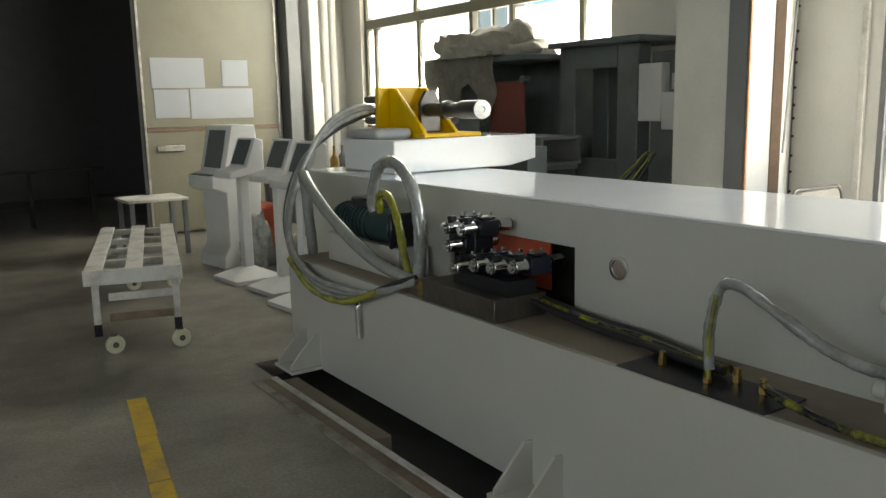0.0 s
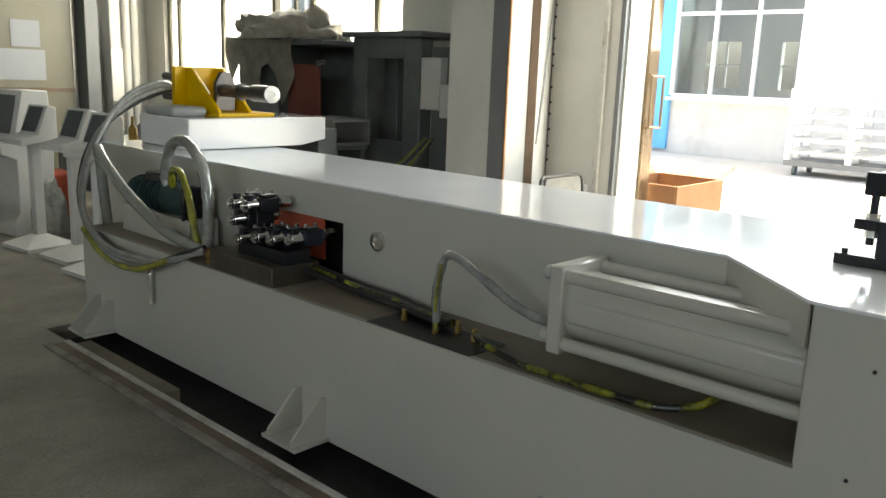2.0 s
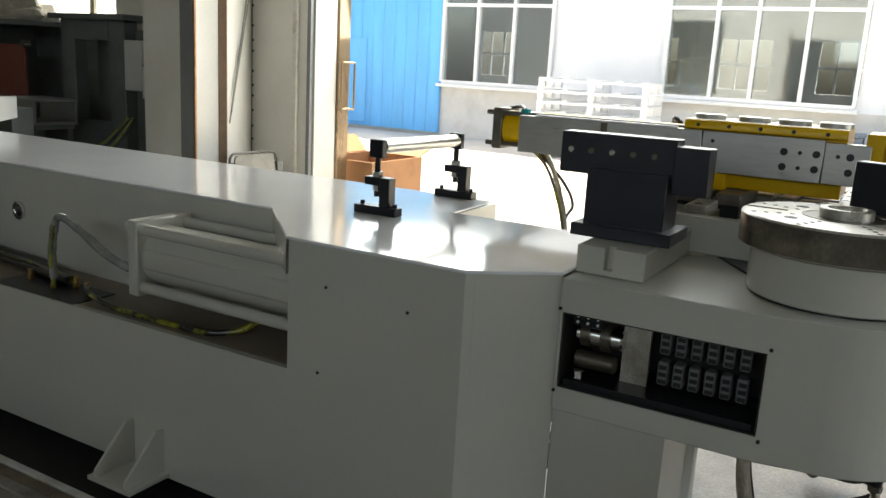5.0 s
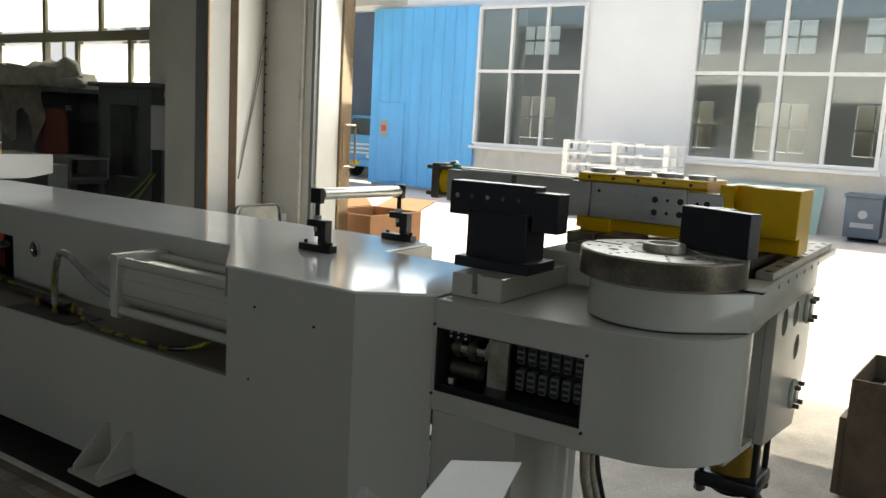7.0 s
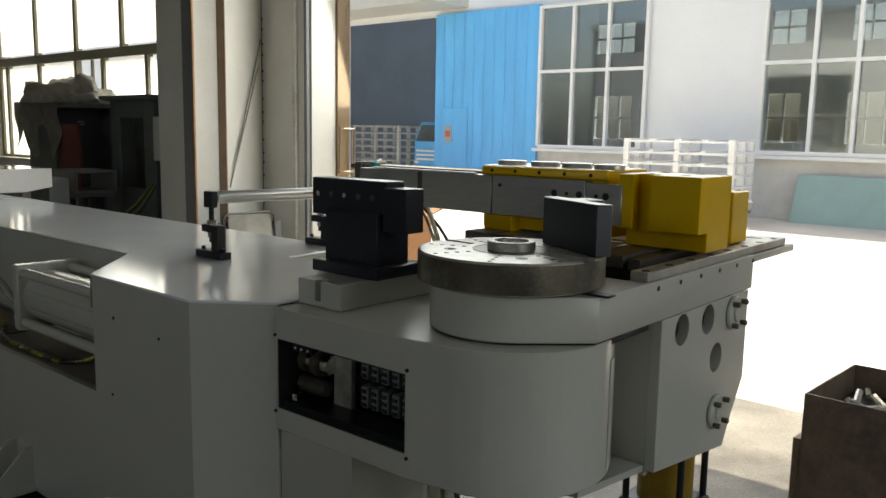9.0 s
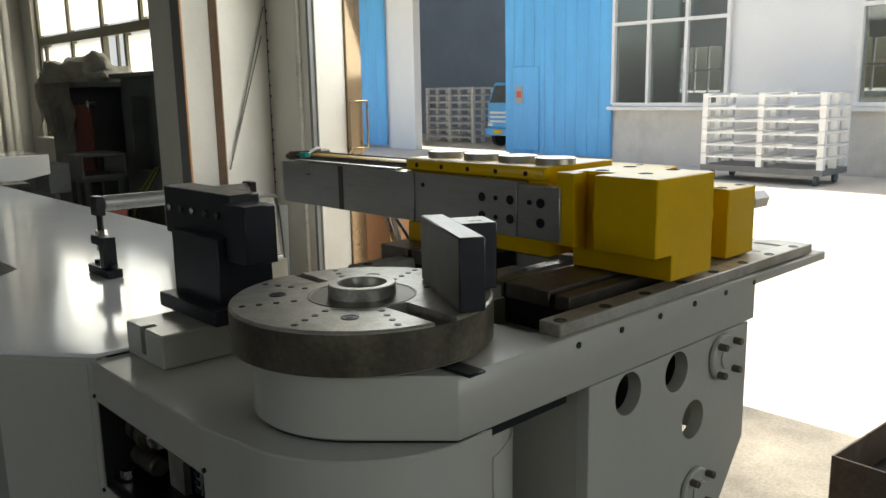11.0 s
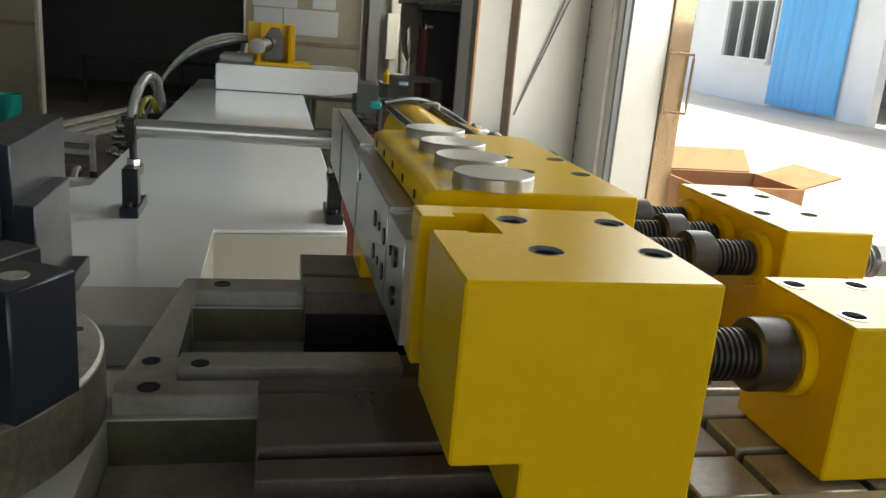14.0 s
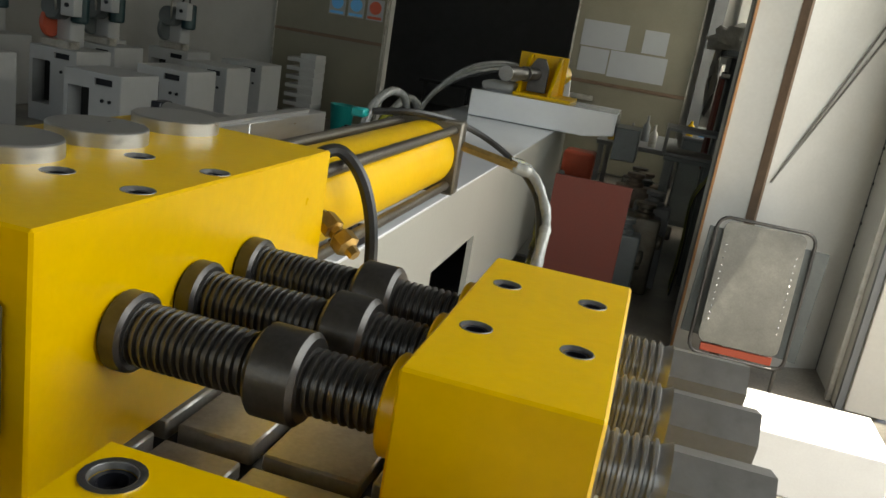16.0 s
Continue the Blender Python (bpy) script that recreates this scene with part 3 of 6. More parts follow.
part("lower_cylinder", bm_cyl((MX, MY, 0.21), (MX, MY, 0.52), 0.118, 32), SHADED_OILY_YELLOW, arm, "grimy yellow hydraulic cylinder, darkened as well for shade under the arm")
part("lower_flange", bm_box(MX - 0.15, MX + 0.15, MY - 0.15, MY + 0.15, 0.135, 0.21, 0.02), BLACK, arm)
part("lower_cap", bm_cyl((MX, MY, 0.1), (MX, MY, 0.136), 0.1, 28, 0.006), BLACK, arm)
for sx in (-0.122, 0.122):
    for sy in (-0.122, 0.122):
        part("tie_rod", bm_cyl((MX + sx, MY + sy, 0.1), (MX + sx, MY + sy, 0.52), 0.015, 12), BLACK, arm)
        part("nut", bm_cyl((MX + sx, MY + sy, 0.108), (MX + sx, MY + sy, 0.134), 0.027, 6), DULL_STEEL, arm)
part("motor_hose", bm_tube([(MX - 0.05, MY - 0.1, 0.12), (MX - 0.09, MY - 0.13, 0.07), (MX - 0.2, MY - 0.1, 0.03), (MX - 0.45, MY + 0.1, 0.025)], 0.02, 10), FLEX, arm)
part("motor_hose", bm_tube([(MX + 0.02, MY - 0.11, 0.12), (MX + 0.0, MY - 0.14, 0.06), (MX - 0.1, MY - 0.05, 0.026), (MX - 0.3, MY + 0.2, 0.025)], 0.016, 10), BLACK_HOSE, arm)

# rails on the arm
def hole_row(bm, pts, r, z):
    for x, y in pts:
        bm_lathe((x, y, z - 0.002), (x, y, z + 0.1), [(0, r), (0.0026, r), (0.0026, r * 0.001)], 18, bm)
    return bm


RZ = 1.31
for y0, y1, x0, x1, hy, hx in ((-1.963, -1.897, 2.97, 4.34, -1.94, 2.998), (-1.592, -1.54, 2.96, 4.34, -1.564, 3.009), (-1.13, -1.05, 3.035, 4.34, -1.089, 3.086)):
    rail = thing("guide_rail", (3.6, (y0 + y1) / 2, AZ), "ground steel guide rail with counterbored bolt holes on the swing arm", "rail", "guide rails")
    part("bar", bm_box(x0, x1, y0, y1, AZ, RZ, 0.003), WORN_STEEL, rail)
    for i in range(8):
        part("bolt_hole", bm_lathe((hx + i * 0.178, hy, RZ - 0.001), (hx + i * 0.178, hy, RZ + 0.1), [(0, 0.0165), (0.0025, 0.0165), (0.0025, 0.0125), (0.0012, 0.0115), (0.0012, 0.0005)], 18), BLACK, rail)
cover = thing("cover_strip", (3.15, -1.455, AZ), "bare steel cover strip screwed between the guide rails", "plate")
part("strip", bm_box(3.04, 3.4, -1.487, -1.425, AZ, 1.306, 0.002), WORN_STEEL, cover)
part("screw_hole", bm_lathe((3.074, -1.471, 1.305), (3.074, -1.471, 1.4), [(0, 0.0145), (0.002, 0.0145), (0.002, 0.0005)], 16), BLACK, cover)
part("arm_skin", bm_box(2.962, 3.66, -1.539, -1.385, AZ - 0.004, AZ + 0.002), WORN_STEEL, arm, "bare oily steel surface between the rails")
for hx, hy in ((2.99, -1.4), (3.0, -1.515), (3.24, -1.515)):
    part("screw_hole", bm_lathe((hx, hy, AZ + 0.002), (hx, hy, 1.4), [(0, 0.015), (0.0012, 0.015), (0.0012, 0.0005)], 16), BLACK, arm)
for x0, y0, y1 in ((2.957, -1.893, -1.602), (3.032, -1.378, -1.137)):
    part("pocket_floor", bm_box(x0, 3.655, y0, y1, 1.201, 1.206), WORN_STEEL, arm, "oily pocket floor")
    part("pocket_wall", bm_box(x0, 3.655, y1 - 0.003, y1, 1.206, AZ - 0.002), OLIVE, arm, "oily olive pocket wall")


def saddle(x0, x1, rows, z0, z1, label):
    """Grooved steel slide block: strips (y from, y to, height below the top) on a common base."""
    sd_ = thing("saddle_block", ((x0 + x1) / 2, (rows[0][0] + rows[-1][1]) / 2, z0), label, "slide block", "slide blocks")
    part("base", bm_box(x0 + 0.004, x1 - 0.004, rows[0][0] + 0.003, rows[-1][1] - 0.003, z0, z1 - 0.03), BLACK, sd_)
    for y0, y1, low in rows:
        part("strip", bm_box(x0, x1, y0, y1, z1 - 0.045, z1 - low, 0.003), OILY_SLIDE, sd_)


saddle(3.166, 3.655, ((-1.835, -1.785, 0.006), (-1.765, -1.61, 0.0), (-1.596, -1.55, 0.004)), 1.206, 1.322, "oily dark steel slide block with long grooves under the clamp")
saddle(3.245, 3.655, ((-1.215, -1.115, 0.0), (-1.095, -0.955, 0.0)), 1.206, 1.338, "oily dark steel slide block with long grooves under the pressure die")
part("end_table", bm_box(3.907, 4.42, FACE + 0.001, -0.95, 1.243, AZ - 0.003, 0.004), PAINT, arm)
# worn bolster plates between the rails, with open slots between them
rp = random.Random(5)
for y0, y1 in ((-1.89, -1.79), (-1.775, -1.685), (-1.67, -1.6), (-1.535, -1.395), (-1.36, -1.3), (-1.275, -1.14), (-1.045, -0.955)):
    x = 3.662
    for wx in (0.048, 0.105, 0.13, 0.12, 0.13, 0.1, 0.09):
        if not 1.0 < x + wx <= 4.42:
            break
        z1 = 1.3 + rp.uniform(-0.004, 0.006)
        single("bolster_plate", bm_box(x, x + wx, y0, y1, AZ - 0.002, z1, 0.003), WORN_STEEL, "bare worn steel bolster plate on the swing arm", "plate", "bolster plates")
        x += wx + 0.014
# black sheets put shade into the slots between the plates
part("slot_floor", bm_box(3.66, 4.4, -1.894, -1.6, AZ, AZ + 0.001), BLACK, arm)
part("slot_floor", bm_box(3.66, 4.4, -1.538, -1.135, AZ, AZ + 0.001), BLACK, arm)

# platter
platter = thing("bend_platter", (PX, PY, 1.262), "round worn steel platter drilled with rings of bolt holes", "platter")
disc = part("disc", bm_lathe((PX, PY, 1.285), (PX, PY, 1.5), [(0, 0.298), (0.004, 0.305), (0.096, 0.305), (0.1, 0.3), (0.1, 0.001)], 72), STEEL, platter)
slots = bm_box(PX - 0.03, PX + 0.03, PY - 0.4, PY - 0.13, 1.345, 1.45)
bm_box(PX - 0.015, PX + 0.015, PY + 0.17, PY + 0.4, 1.345, 1.45, bm=slots)
me_rot = Matrix.Translation((PX, PY, 0)) @ Matrix.Rotation(radians(-3), 4, "Z") @ Matrix.Translation((-PX, -PY, 0))
bmesh.ops.transform(slots, matrix=me_rot, verts=slots.verts)
cut(disc, slots)
# black plates carry the shade at the bottom of the platter slots
for x0, x1, y0, y1 in ((-0.029, 0.029, -0.304, -0.135), (-0.014, 0.014, 0.175, 0.304)):
    sfl = bm_box(PX + x0, PX + x1, PY + y0, PY + y1, 1.3455, 1.347)
    bmesh.ops.transform(sfl, matrix=me_rot, verts=sfl.verts)
    part("slot_floor", sfl, BLACK, platter)
# black disc puts shade into the hub's bore
part("bore_floor", bm_cyl((PX, PY, 1.386), (PX, PY, 1.389), 0.0535, 36), BLACK, platter)
part("rim", bm_lathe((PX, PY, 1.29), (PX, PY, 1.5), [(0, 0.3055), (0.0, 0.3062), (0.088, 0.3062), (0.088, 0.3055)], 72, caps=False), RIM, platter, "stained dark rim")
part("recess_ring", bm_lathe((PX, PY, 1.3845), (PX, PY, 1.5), [(0, 0.127), (0.002, 0.127), (0.002, 0.122), (0.0008, 0.121), (0.0008, 0.0005)], 48), DULL_STEEL, platter)
part("hub", bm_lathe((PX, PY, 1.385), (PX, PY, 1.5), [(0, 0.079), (0.026, 0.079), (0.029, 0.076), (0.029, 0.058), (0.026, 0.056), (0.001, 0.055), (0.001, 0.0005)], 40), STEEL, platter)
part("underdisc", bm_cyl((PX, PY, AZ), (PX, PY, 1.286), 0.2, 40), BLACK, platter)
for k in range(4):
    a = radians(45 + 90 * k)
    x, y = PX + 0.2 * math.cos(a), PY + 0.2 * math.sin(a)
    if k != 3:
        part("bolt", bm_lathe((x, y, 1.385), (x, y, 1.5), [(0, 0.02), (0.0012, 0.02), (0.0012, 0.014), (0.0004, 0.014), (0.0004, 0.007), (0.0016, 0.007), (0.0016, 0.0004)], 20), BLACK, platter)
for k in range(8):
    a = radians(22.5 + 45 * k)
    if k == 6:
        continue
    for rr in (0.16, 0.2, 0.238, 0.276):
        x, y = PX + rr * math.cos(a), PY + rr * math.sin(a)
        part("drilled_hole", bm_lathe((x, y, 1.385), (x, y, 1.5), [(0, 0.0075), (0.0014, 0.0075), (0.0014, 0.0004)], 12), BLACK, platter)
part("stop_block", bm_box(PX - 0.022, PX + 0.028, PY - 0.375, PY - 0.27, AZ, 1.2845, 0.003), BLACK, platter)

# clamp insert on the platter
clamp = thing("clamp_insert", (2.74, -1.78, 1.385), "black oxide steel T-shaped clamp insert bolted on the platter", "tooling")
CU, CV = Vector((0.47, 0.883)), Vector((0.883, -0.47))
def cpt(v, u):
    return Vector((2.712, -1.936)) + CU * u + CV * v


part("wall", bm_prism([cpt(v, u) for v, u in ((-0.03, 0), (0.028, 0), (0.028, 0.34), (-0.03, 0.34))], 1.386, 1.548, 0.003), TOOL_BLACK, clamp)
part("crosspiece", bm_prism([cpt(v, u) for v, u in ((0.0285, 0.19), (0.118, 0.19), (0.118, 0.294), (0.0285, 0.294))], 1.386, 1.545, 0.003), TOOL_BLACK, clamp)
for y, z in ((-1.88, 1.5), (-1.88, 1.42)):
    p = cpt(0.028, 0.1)
    q = cpt(0.03, 0.1)
    part("screw_hole", bm_cyl((p.x, p.y, z), (q.x, q.y, z), 0.007, 12), DULL_STEEL, clamp)
p = cpt(0.08, 0.24)
part("screw_hole", bm_lathe((p.x, p.y, 1.545), (p.x, p.y, 1.6), [(0, 0.016), (0.001, 0.016), (0.001, 0.011), (0.0002, 0.01), (0.0002, 0.0005)], 16), STEEL, clamp)

# wiper die post
post = thing("wiper_post", (2.64, -0.98, 1.14), "black oxide steel wiper die post on an off-white slotted base", "tooling")
wbase = bm_box(2.39, 3.0, -1.095, -0.864, 1.13, 1.225, 0.004)
ob = part("base", wbase, PAINT, post, "off-white slotted base block")
cut(ob, bm_box(2.36, 2.43, -0.99, -0.96, 1.15, 1.3))
part("stem", bm_box(2.57, 2.74, -1.09, -0.81, 1.226, 1.46, 0.003), TOOL_BLACK, post)
part("step", bm_box(2.53, 2.77, -1.13, -0.78, 1.226, 1.27, 0.003), TOOL_BLACK, post)
part("head", bm_box(2.61, 2.705, -1.1, -0.69, 1.433, 1.577, 0.003), TOOL_BLACK, post)
part("head_block", bm_box(2.59, 2.685, -1.215, -1.1, 1.398, 1.557, 0.003), TOOL_BLACK, post)
for i in range(5):
    y = -0.73 - i * 0.075
    part("bolt", bm_cyl((2.61, y, 1.515), (2.602, y, 1.515), 0.011, 14, 0.002), CHROME if i in (0, 2) else DULL_STEEL, post)

# tube roller on two stands
roller = thing("support_roller", (3.05, 0.165, BZ), "steel support roller carried by two black brackets on the bed", "roller")
part("tube", bm_cyl((2.735, 0.165, 1.432), (3.39, 0.17, 1.425), 0.031, 28, 0.003), GROUND_STEEL, roller)
for x in (2.72, 3.4):
    br = part("bracket", bm_box(x - 0.03, x + 0.03, 0.06, 0.27, BZ, BZ + 0.036, 0.003), BLACK, roller)
    part("upright", bm_box(x - 0.026, x + 0.026, 0.095, 0.145, BZ + 0.036, BZ + 0.16, 0.003), BLACK, br)
    part("arm", bm_box(x - 0.026, x + 0.026, 0.145, 0.222, BZ + 0.125, BZ + 0.16, 0.003), BLACK, br)
    part("rod", bm_cyl((x, 0.172, BZ + 0.075), (x, 0.172, 1.4), 0.013, 14), BLACK, br)
    part("nut", bm_cyl((x, 0.172, BZ + 0.16), (x, 0.172, BZ + 0.182), 0.023, 6), CHROME, br)
    part("nut", bm_cyl((x, 0.172, BZ + 0.1), (x, 0.172, BZ + 0.124), 0.021, 6), CHROME, br)
    part("bearing_block", bm_box(x - 0.022, x + 0.014, 0.138, 0.205, 1.385, 1.462, 0.004), BLACK, br)
    for y in (0.078, 0.245):
        part("screw", bm_cyl((x, y, BZ + 0.036), (x, y, BZ + 0.052), 0.01, 12), BLACK, br)

# ---- yellow clamp and pressure blocks ----
HEX = mat("bare_hex_steel", (0.28, 0.275, 0.27), 0.4, 0.7, var=0.15, scale=15)
def screw_rod(name, a, b, r, pitch, parent, material=None, label=""):
    """A threaded rod along x."""
    n = int((b[0] - a[0]) / pitch)
    prof = []
    for i in range(n):
        s = i * pitch
        prof += [(s, r), (s + pitch * 0.3, r), (s + pitch * 0.5, r * 0.87), (s + pitch * 0.8, r * 0.87)]
    prof.append((b[0] - a[0], r))
    return part(name, bm_lathe(a, b, prof, 28), material or SCREW, parent, label)


def bore(parent, x, y, z, r):
    """A counterbored screw hole in a top face."""
    part("screw_hole", bm_lathe((x, y, z), (x, y, z + 0.1), [(0, r * 1.25), (0.0012, r * 1.25), (0.0014, r), (0.0006, r * 0.98), (0.0006, 0.0005)], 22), BLACK, parent)


def bored_block(name, bmx, parent, spots, r, z):
    ob = part(name, bmx, YELLOW, parent)
    hs = bmesh.new()
    for x, y in spots:
        bm_cyl((x, y, z - 0.03), (x, y, z + 0.05), r, 22, bm=hs)
    cut(ob, hs)
    for x, y in spots:
        part("socket_screw", bm_lathe((x, y, z - 0.0295), (x, y, z + 0.1), [(0, r * 0.97), (0.025, r * 0.97), (0.026, r * 0.9), (0.026, r * 0.66), (0.016, r * 0.64), (0.016, 0.0005)], 18), BLACK, parent)
        part("hole_rim", bm_lathe((x, y, z), (x, y, z + 0.1), [(0, r * 1.1), (0.0006, r * 1.08), (0.0006, r), (-0.004, r * 0.99)], 22, caps=False), HEX, parent)
    return ob


cblock = thing("clamp_block", (3.51, -1.79, 1.31), "yellow painted steel clamp die block with counterbored holes", "clamp")
blk = bm_prism([(3.371, 1.4), (3.452, 1.4), (3.452, 1.327), (3.662, 1.327), (3.662, 1.612), (3.371, 1.612)], -1.957, -1.62, 0.003, axis="y")
ob = bored_block("body", blk, cblock, [(3.495, -1.692), (3.635, -1.692), (3.495, -1.839), (3.634, -1.839)], 0.02, 1.612)
cut(ob, bm_prism([(3.3, -1.757), (3.418, -1.757), (3.418, -1.766), (3.463, -1.766), (3.463, -1.661), (3.418, -1.661), (3.418, -1.684), (3.3, -1.684)], 1.38, 1.7))

pblock = thing("pressure_die_holder", (3.57, -1.24, 1.318), "yellow painted pressure die holder with four steel discs on top", "clamp")
bored_block("body", bm_prism([(3.398, 1.58), (3.417, 1.578), (3.417, 1.345), (3.741, 1.345), (3.741, 1.62), (3.418, 1.62), (3.398, 1.612)], -1.553, -0.922, 0.003, axis="y"), pblock, [(3.611, -1.367), (3.713, -1.37), (3.612, -1.224), (3.716, -1.222)], 0.017, 1.62)
part("lower_lip", bm_box(3.36, 3.44, -1.12, -0.97, 1.338, 1.405, 0.003), YELLOW, pblock)
for i in range(5):
    y = -1.48 + i * 0.125
    part("set_screw", bm_cyl((3.399, y, 1.597), (3.396, y, 1.597), 0.008, 12), BLACK, pblock)
for y in (-1.497, -1.342, -1.182, -1.003):
    part("disc", bm_lathe((3.518, y, 1.62), (3.518, y, 1.7), [(0, 0.064), (0.018, 0.064), (0.02, 0.062), (0.02, 0.0005)], 48), GROUND_STEEL, pblock, "bare steel disc")

die = thing("pressure_die", (3.38, -0.8, 1.405), "long ground steel pressure die with drilled bolt holes", "tooling")
for k, (y0, y1, x0) in enumerate(((-0.569, -0.175, 3.358), (-1.009, -0.573, 3.356), (-1.478, -1.013, 3.358), (-1.642, -1.481, 3.36))):
    part("bar", bm_box(x0, 3.414, y0, y1, 1.408, 1.576 - (0.008 if k == 3 else 0), 0.002), GROUND_STEEL, die)
part("groove", bm_box(3.354, 3.358, -0.6, -0.573, 1.409, 1.575), DULL_STEEL, die)
for y in (-1.334, -1.453, -1.573):
    for z in (1.46, 1.519):
        part("bolt_hole", bm_cyl((3.36, y, z), (3.3555, y, z), 0.0145, 16), BLACK, die)
for y, z in ((-1.393, 1.52), (-1.393, 1.46), (-1.53, 1.518), (-1.055, 1.537)):
    part("pin_hole", bm_cyl((3.36, y, z), (3.3555, y, z), 0.008, 12), BLACK, die)
part("top_strip", bm_box(3.37, 3.4, -0.9, -0.25, 1.577, 1.583), GROUND_STEEL, die)

cyl = thing("die_cylinder", (3.6, -0.55, 1.4), "yellow hydraulic cylinder with dark tie rods behind the pressure die", "cylinder")
part("barrel", bm_cyl((3.63, -0.92, 1.495), (3.63, 0.0, 1.495), 0.088, 36), YELLOW, cyl)
part("end_cap", bm_box(3.53, 3.73, 0.0, 0.05, 1.395, 1.595, 0.006), DULL_STEEL, cyl)
for sx in (-0.075, 0.075):
    for sz in (-0.075, 0.075):
        part("tie_rod", bm_cyl((3.63 + sx, -0.92, 1.495 + sz), (3.63 + sx, 0.09, 1.495 + sz), 0.012, 12), DULL_STEEL, cyl)
part("fitting", bm_lathe((3.715, -0.868, 1.503), (3.79, -0.9, 1.46), [(0, 0.011), (0.012, 0.011), (0.012, 0.019), (0.04, 0.019), (0.042, 0.013), (0.05, 0.013)], 6), BRASS, cyl, "brass hose fitting")
part("fitting", bm_lathe((3.756, -0.886, 1.48), (3.79, -0.9, 1.46), [(0, 0.012), (0.008, 0.022), (0.03, 0.022), (0.036, 0.012), (0.05, 0.01)], 6), BRASS, cyl, "brass hose fitting")
part("end_plate", bm_box(3.53, 3.73, -0.935, -0.905, 1.395, 1.595, 0.004), DULL_STEEL, cyl)
part("fitting", bm_cyl((3.73, 0.025, 1.53), (3.88, 0.05, 1.5), 0.014, 6), BRASS, cyl)
part("sensor", bm_box(3.475, 3.51, -0.165, -0.125, 1.578, 1.6, 0.004), TEAL, cyl, "teal plastic sensor")

nut1 = thing("nut_block", (3.99, -1.77, 1.3), "yellow painted screw nut block on the swing arm", "clamp", "nut blocks")
bored_block("body", bm_box(3.905, 4.08, -1.876, -1.663, 1.31, 1.53, 0.003), nut1, [(3.935, -1.70), (4.04, -1.70), (3.937, -1.83), (4.045, -1.84)], 0.0155, 1.53)
part("flange", bm_cyl((3.885, -1.77, 1.45), (3.906, -1.77, 1.45), 0.058, 36, 0.003), YELLOW, nut1)
for z in (1.53,):
    for x, y in ((3.935, -1.70), (4.04, -1.70), (3.937, -1.83), (4.045, -1.84)):
        part("bush", bm_lathe((x, y, z), (x, y, z + 0.1), [(0, 0.0215), (0.001, 0.0215), (0.001, 0.0165), (0, 0.0165)], 22, caps=False), CHROME, nut1)
lead1 = thing("lead_screw", (3.85, -1.77, 1.45), "dark threaded adjusting screw with a round lock collar", "screw", "lead screws")
screw_rod("thread", (3.69, -1.77, 1.45), (4.04, -1.77, 1.45), 0.037, 0.0088, lead1)
# outer thread takes a lighter steel for the sunlight from the gate
screw_rod("thread", (4.04, -1.77, 1.45), (4.23, -1.77, 1.45), 0.037, 0.0088, lead1, HEX, "threaded end in lighter steel, standing for sunlight on it")
part("shoulder", bm_cyl((3.664, -1.77, 1.45), (3.69, -1.77, 1.45), 0.044, 28, 0.004), SCREW, lead1)
part("collar", bm_cyl((3.825, -1.77, 1.45), (3.884, -1.77, 1.45), 0.052, 36, 0.005), SCREW, lead1)
part("hex_end", bm_cyl((4.23, -1.77, 1.45), (4.34, -1.77, 1.45), 0.034, 6), HEX, lead1)

nut2 = thing("nut_block", (4.14, -1.3, 1.318), "long yellow painted screw nut block on the swing arm", "clamp", "nut blocks")
bored_block("body", bm_box(4.055, 4.23, -1.495, -1.09, 1.325, 1.56, 0.003), nut2, [(4.09, -1.2), (4.19, -1.2), (4.09, -1.36), (4.19, -1.36)], 0.0155, 1.56)
for y in (-1.425, -1.295, -1.165):
    part("flange", bm_cyl((4.035, y, 1.49), (4.056, y, 1.49), 0.05, 36, 0.003), YELLOW, nut2)
    lead = thing("lead_screw", (3.9, y, 1.49), "dark threaded adjusting screw with a round lock collar", "screw", "lead screws")
    screw_rod("thread", (3.765, y, 1.49), (4.16, y, 1.49), 0.033, 0.0088, lead)
    # lighter steel again carries the gate's sunlight on the outer end
    screw_rod("thread", (4.16, y, 1.49), (4.29, y, 1.49), 0.033, 0.0088, lead, HEX, "threaded end in lighter steel, standing for sunlight on it")
    part("shoulder", bm_cyl((3.741, y, 1.49), (3.766, y, 1.49), 0.042, 28, 0.004), SCREW, lead)
    cx = {-1.425: 3.90, -1.295: 3.915, -1.165: 3.9}[y]
    part("collar", bm_cyl((cx, y, 1.49), (cx + 0.052, y, 1.49), 0.047, 36, 0.005), SCREW, lead)
    part("hex_end", bm_cyl((4.29, y, 1.49), (4.375, y, 1.49), 0.034, 6), HEX, lead)
part("key_block", bm_box(3.65, 3.718, -1.606, -1.554, 1.42, 1.55, 0.004), OLIVE, pblock, "dark oily key block")

# ---- carriage with mandrel unit ----
carriage = thing("mandrel_carriage", (3.3, 4.9, BZ), "off-white carriage box on the bed", "machine")
part("box", bm_prism([(2.705, 1.148), (3.66, 1.148), (3.9, 1.19), (3.9, 1.362), (2.705, 1.362)], 4.5, 5.18, 0.006, axis="y"), LIT_PAINT, carriage)
part("side_box", bm_box(3.905, 4.1, 4.6, 5.0, 1.0, 1.26, 0.006), GREY_CAB, carriage)
part("cover", bm_box(2.72, 3.01, 4.75, 5.15, 1.363, 1.43, 0.03), WHITE_MACH, carriage)
mandrel = thing("mandrel_unit", (3.2, 4.9, 1.345), "yellow mandrel bracket with chrome cylinder and hoses", "machine")
